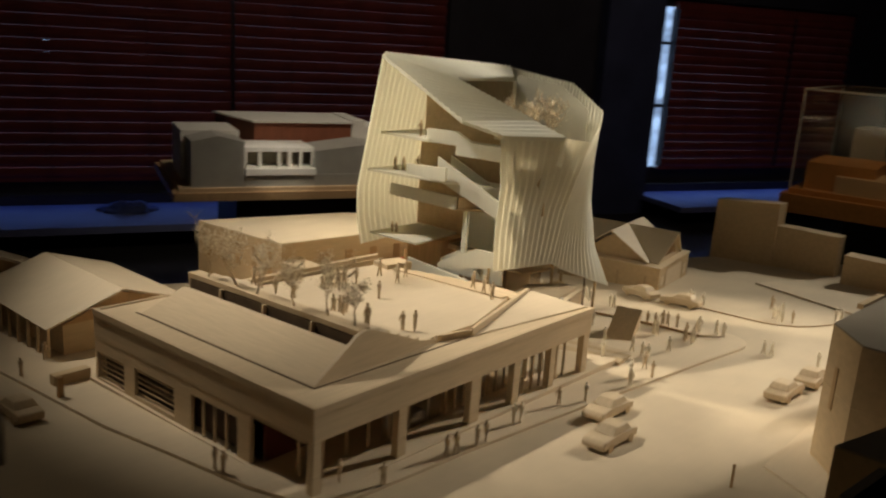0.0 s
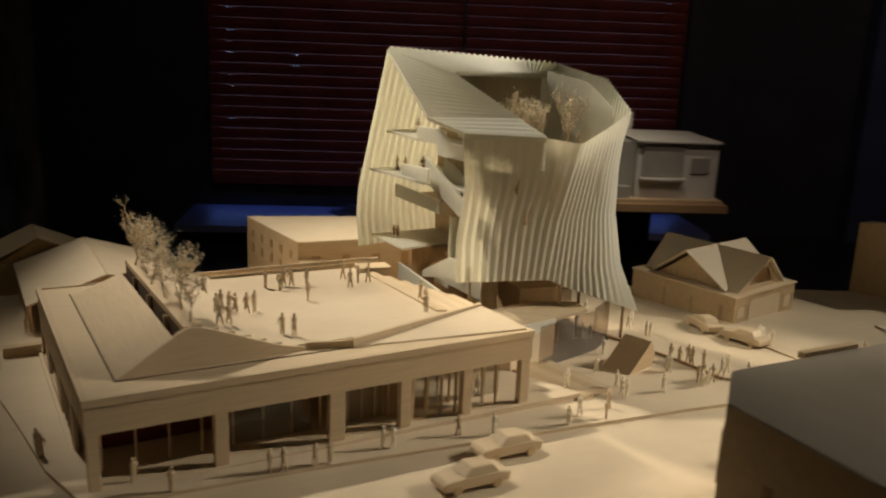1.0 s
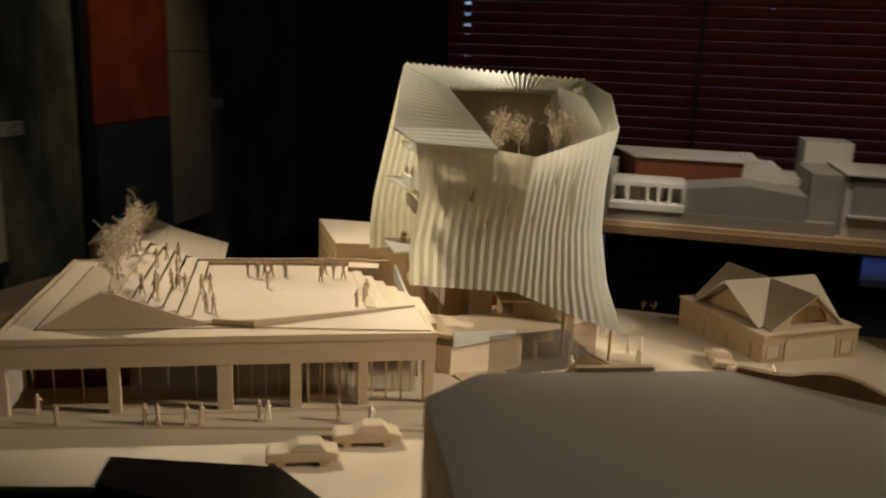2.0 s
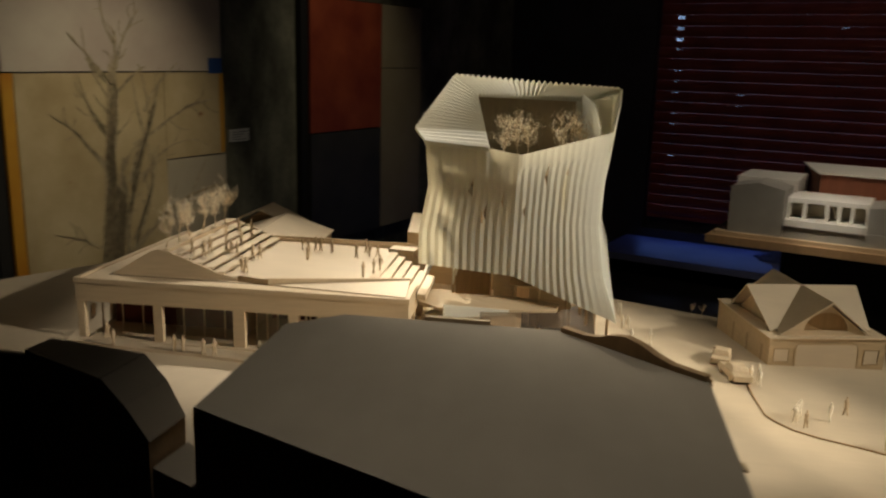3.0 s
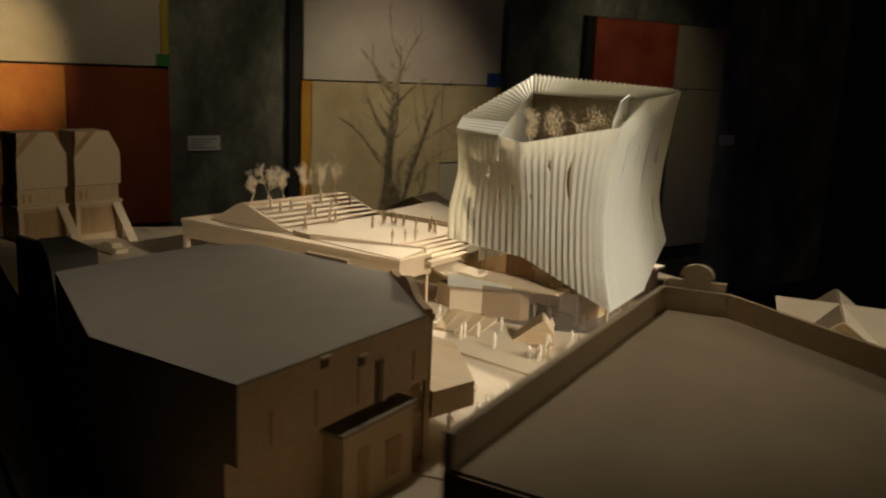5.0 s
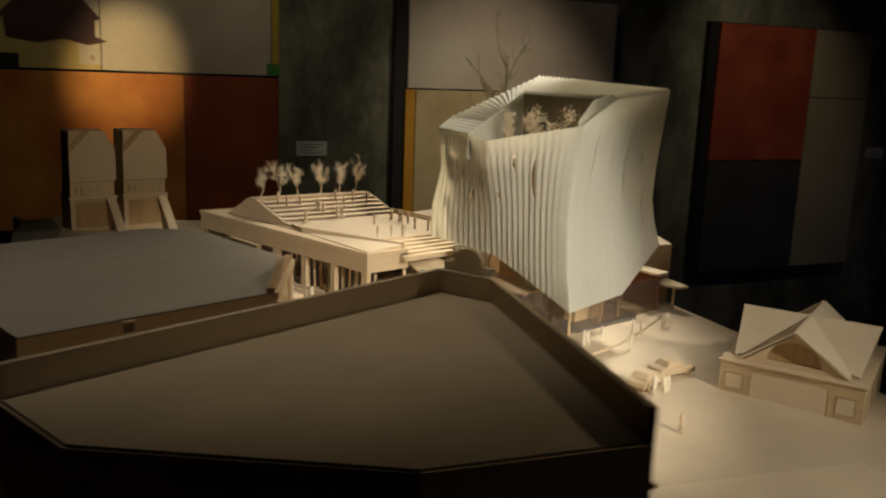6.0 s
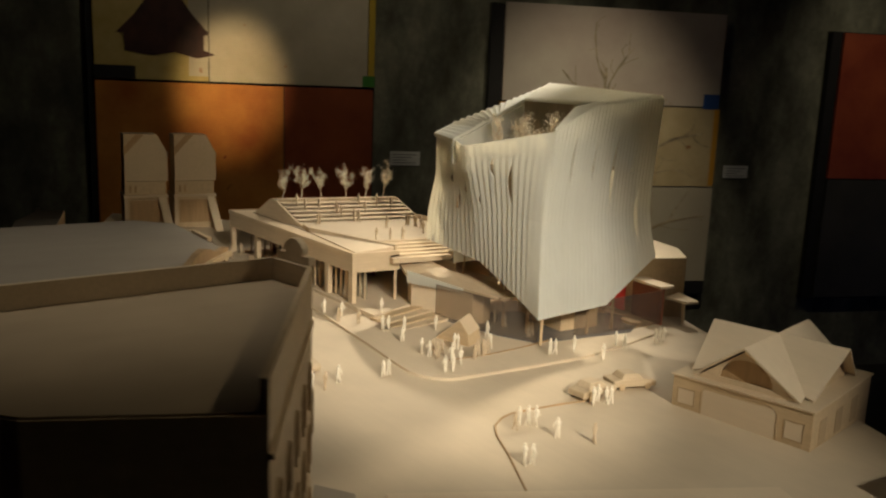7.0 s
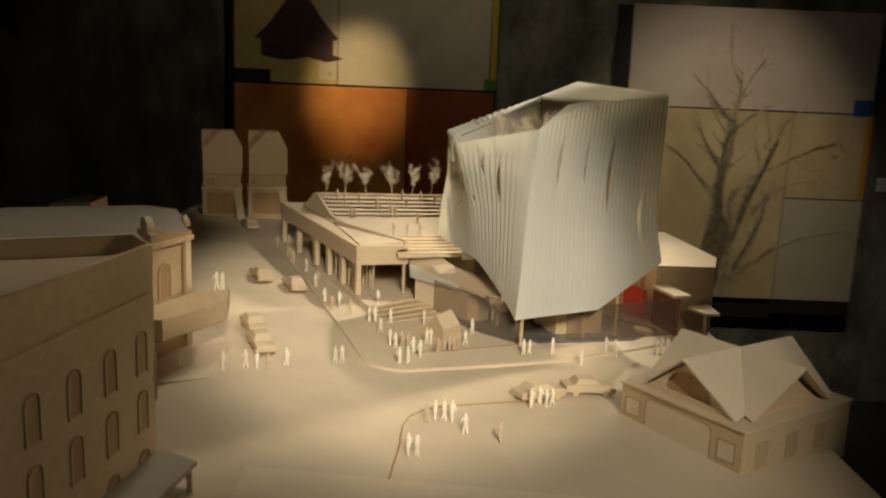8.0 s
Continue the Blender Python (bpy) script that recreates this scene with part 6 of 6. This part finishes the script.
PLAZA = ((0.4207, -0.0347), (0.4461, -0.0208), (0.3732, 0.0576), (0.5243, -0.0022), (0.5254, 0.0068), (0.5356, 0.0262), (0.5757, -0.0048), (0.6273, -0.0112), (0.6412, -0.0088), (0.6961, -0.0258), (0.6979, -0.0152),
         (0.6735, 0.0021), (0.6868, 0.0057), (0.5465, 0.0734), (0.63, 0.0405), (0.6308, 0.046), (0.6442, 0.0909), (0.5999, 0.1239), (0.5458, 0.1859), (0.573, 0.1816), (0.6251, 0.1802), (0.6214, 0.1907), (0.7006, 0.1486),
         (0.7019, 0.1565), (0.7029, 0.192), (0.7005, 0.2814), (0.7089, 0.2905), (0.7057, 0.364), (0.707, 0.3731), (0.704, 0.3858))
for x, y in PLAZA:
    figure(x, y, stand(x, y), "the plaza pavement", "figures on the plaza", True)
for x, y in ((0.6785, 0.0347), (0.6716, 0.046), (0.6727, 0.0536), (0.6675, 0.0627), (0.635, 0.002), (0.652, -0.004), (0.648, 0.006), (0.662, 0.072)):
    figure(x, y, stand(x, y), "the plaza pavement", "figures on the plaza", False)
STREET = ((0.6752, -0.2358), (0.672, -0.2093), (0.6741, -0.1966), (0.6835, -0.1856), (0.6703, -0.1607), (0.6738, -0.1014), (0.6713, -0.0919), (0.8616, -0.0632), (0.854, -0.05), (0.8587, -0.0416), (0.8632, -0.0345), (0.8961, -0.0356),
          (0.9226, -0.0093), (0.9285, -0.1126), (0.9305, -0.1041), (0.8475, 0.0724), (0.8405, 0.0878), (0.851, 0.0904), (0.8524, 0.0971), (0.668, -0.281), (0.733, 0.218))
for k, (x, y) in enumerate(STREET):
    figure(x, y, stand(x, y), "the street", "figures on the street", k not in (3, 7, 12, 19))
for x, y in ((0.588, -0.226), (0.593, -0.22)):
    figure(x, y, 0.0645, "the corner canopy", "figures on the street", True)
WALK = ((-0.0566, 0.4241), (-0.0346, 0.1025), (-0.0325, 0.0935), (0.0271, 0.0166), (0.1283, -0.0133), (0.14, -0.0149), (0.1664, -0.0172), (0.1797, -0.017), (0.2334, -0.0093), (0.3404, -0.0254), (0.4656, -0.0384), (0.4864, -0.0177), (0.4705, 0.0313),
        (0.242, -0.012), (0.05, -0.012), (-0.015, 0.46), (0.31, -0.012))
for x, y in WALK:
    figure(x, y, stand(x, y), "the pavement by the pavilion", "figures by the pavilion", False if x < 0.2 else None)
ROOFTOP = ((0.14, 0.138), (0.147, 0.136), (0.154, 0.14), (0.180, 0.081), (0.188, 0.072), (0.170, 0.156), (0.179, 0.160), (0.217, 0.242), (0.229, 0.228), (0.237, 0.239), (0.245, 0.237), (0.241, 0.176), (0.303, 0.208), (0.319, 0.223), (0.331, 0.221), (0.31, 0.245), (0.345, 0.11), (0.35, 0.13), (0.335, 0.09), (0.262, 0.235))
for x, y in ROOFTOP:
    z = 0.0795 if x > 0.165 else 0.1055 - int((x - 0.0985) / 0.0137) * 0.0052
    figure(*lean(x, y, z), "the roof terrace", "figures on the roof terrace", False)
for x, y in ((0.120, 0.07), (0.128, 0.11), (0.118, 0.2), (0.125, 0.235), (0.14, 0.2), (0.135, 0.26), (0.131, 0.08)):
    figure(*lean(x, y, 0.1055 - int((x - 0.0985) / 0.0137) * 0.0052), "the terrace steps", "figures on the roof terrace", False)
for x, y, z in ((0.43, 0.36, 0.175), (0.436, 0.35, 0.175), (0.44, 0.325, 0.2275), (0.425, 0.355, 0.0855), (0.428, 0.35, 0.0855), (0.46, 0.345, 0.175), (0.63, 0.24, 0.218), (0.62, 0.25, 0.218)):
    figure(x, y, z, "an upper floor of the tower", "figures in the tower", False)


# ---- cars ----
def car_meshes():
    bm = bmesh.new()
    side = [(-0.024, 0.003), (0.024, 0.003), (0.0245, 0.007), (0.022, 0.0095), (0.010, 0.0105), (-0.016, 0.0105), (-0.0245, 0.009)]
    add_prism(bm, [(x, -0.0095, z) for x, z in side], [(x, 0.0095, z) for x, z in side])
    es = [e for e in bm.edges]
    bmesh.ops.bevel(bm, geom=es, offset=0.0008, segments=1, affect="EDGES")
    body = bpy.data.meshes.new("body")
    bmesh.ops.recalc_face_normals(bm, faces=bm.faces)
    bm.to_mesh(body)
    bm.free()
    bm = bmesh.new()
    add_prism(bm, [(-0.016, -0.0088, 0.0104), (0.010, -0.0088, 0.0104), (0.010, 0.0088, 0.0104), (-0.016, 0.0088, 0.0104)], [(-0.012, -0.007, 0.0155), (0.003, -0.007, 0.0155), (0.003, 0.007, 0.0155), (-0.012, 0.007, 0.0155)])
    bmesh.ops.bevel(bm, geom=[e for e in bm.edges], offset=0.0006, segments=1, affect="EDGES")
    cabin = bpy.data.meshes.new("cabin")
    bmesh.ops.recalc_face_normals(bm, faces=bm.faces)
    bm.to_mesh(cabin)
    bm.free()
    bm = bmesh.new()
    tube(bm, [(0, -0.001, 0), (0, 0.001, 0)], [0.0033, 0.0033], 12)
    wheel = bpy.data.meshes.new("wheel")
    bm.to_mesh(wheel)
    bm.free()
    body.materials.append(BASS)
    cabin.materials.append(BASS)
    wheel.materials.append(SAND)
    return body, cabin, wheel


BODY, CABIN, WHEEL = car_meshes()


def car(x, y, turn, where):
    """Heading in degrees; the car leans with the sloping site."""
    up = Vector((0.0339, 0.0494, 1)).normalized()
    fwd = Vector((math.cos(radians(turn)), math.sin(radians(turn)), 0))
    fwd = (fwd - up * fwd.dot(up)).normalized()
    side = up.cross(fwd)
    rot = Matrix((fwd, side, up)).transposed().to_4x4()
    ob = new("model_car")
    ob.empty_display_size = 0.01
    ob.matrix_world = Matrix.Translation((x, y, gz(x, y))) @ rot @ Matrix.Scale(1.3, 4)
    tagged(ob, "small carved pale wooden car parked on " + where, "car", "model cars")
    for me, spots in ((BODY, ((0, 0, 0),)), (CABIN, ((0, 0, 0),)), (WHEEL, ((-0.0145, -0.0088, 0.0033), (-0.0145, 0.0088, 0.0033), (0.0145, -0.0088, 0.0033), (0.0145, 0.0088, 0.0033)))):
        for at in spots:
            p = new(me.name, me)
            p.parent, p.location = ob, at
    return ob


car(0.271, -0.096, 180, "the street")
car(0.332, -0.058, 180, "the street by the kerb")
car(0.532, -0.168, 0, "the street")
car(0.605, -0.176, 0, "the street")
car(0.823, 0.097, 95, "the open lot")
car(0.821, 0.167, 75, "the open lot")
car(-0.10, 0.33, 90, "the side street")
car(-0.15, -0.02, 180, "the street end")

# ---- small street things ----
KB = bmesh.new()
path = [(0.834, 0.080), (0.829, 0.03), (0.826, -0.035), (0.832, -0.055), (0.845, -0.076), (0.866, -0.092), (0.908, -0.113), (0.969, -0.148)]
for (x0, y0), (x1, y1) in zip(path, path[1:]):
    tube(KB, [(x0, y0, gz(x0, y0) + 0.0008), (x1, y1, gz(x1, y1) + 0.0008)], [0.0010, 0.0010], 6)
tagged(part("kerb_line", KB, BROWN), "dark curved kerb line on the open lot", "kerb")
SG = thing("street_sign", (-0.053, 0.347, gz(-0.053, 0.347)), "small dark leaning sign board on the side pavement", "sign")
part("board", box(-0.056, -0.050, 0.340, 0.343, gz(-0.053, 0.347) + 0.002, 0.012), BROWN, SG)
PL = thing("street_post", (0.269, -0.217, gz(0.269, -0.217)), "thin dark post standing on the street", "post")
part("post", box(0.268, 0.270, -0.218, -0.216, gz(0.269, -0.217), 0.026), BROWN, PL)
BX = thing("bench_box", (-0.03, 0.375, gz(-0.03, 0.375)), "low wooden box bench at the pavilion corner", "bench")
part("seat", box(-0.045, -0.006, 0.372, 0.383, gz(-0.03, 0.375), 0.0, None, 0.0004), SAND, BX)
HT = thing("street_hut", (0.742, -0.343, gz(0.742, -0.343)), "small flat-roofed wooden hut standing on the street", "hut")
hcx, hcy = 0.742, -0.343
hz = gz(hcx, hcy)
hut = [(hcx + x, hcy + y) for x, y in ((-0.010, -0.021), (0.019, -0.009), (0.010, 0.022), (-0.018, 0.010))]
part("body", prism([(x, y, gz(x, y)) for x, y in hut], [(x, y, hz + 0.019) for x, y in hut]), BASS, HT)
part("roof", block([(hcx + (x - hcx) * 1.08, hcy + (y - hcy) * 1.08) for x, y in hut], hz + 0.019, hz + 0.0212), PAVE, HT)
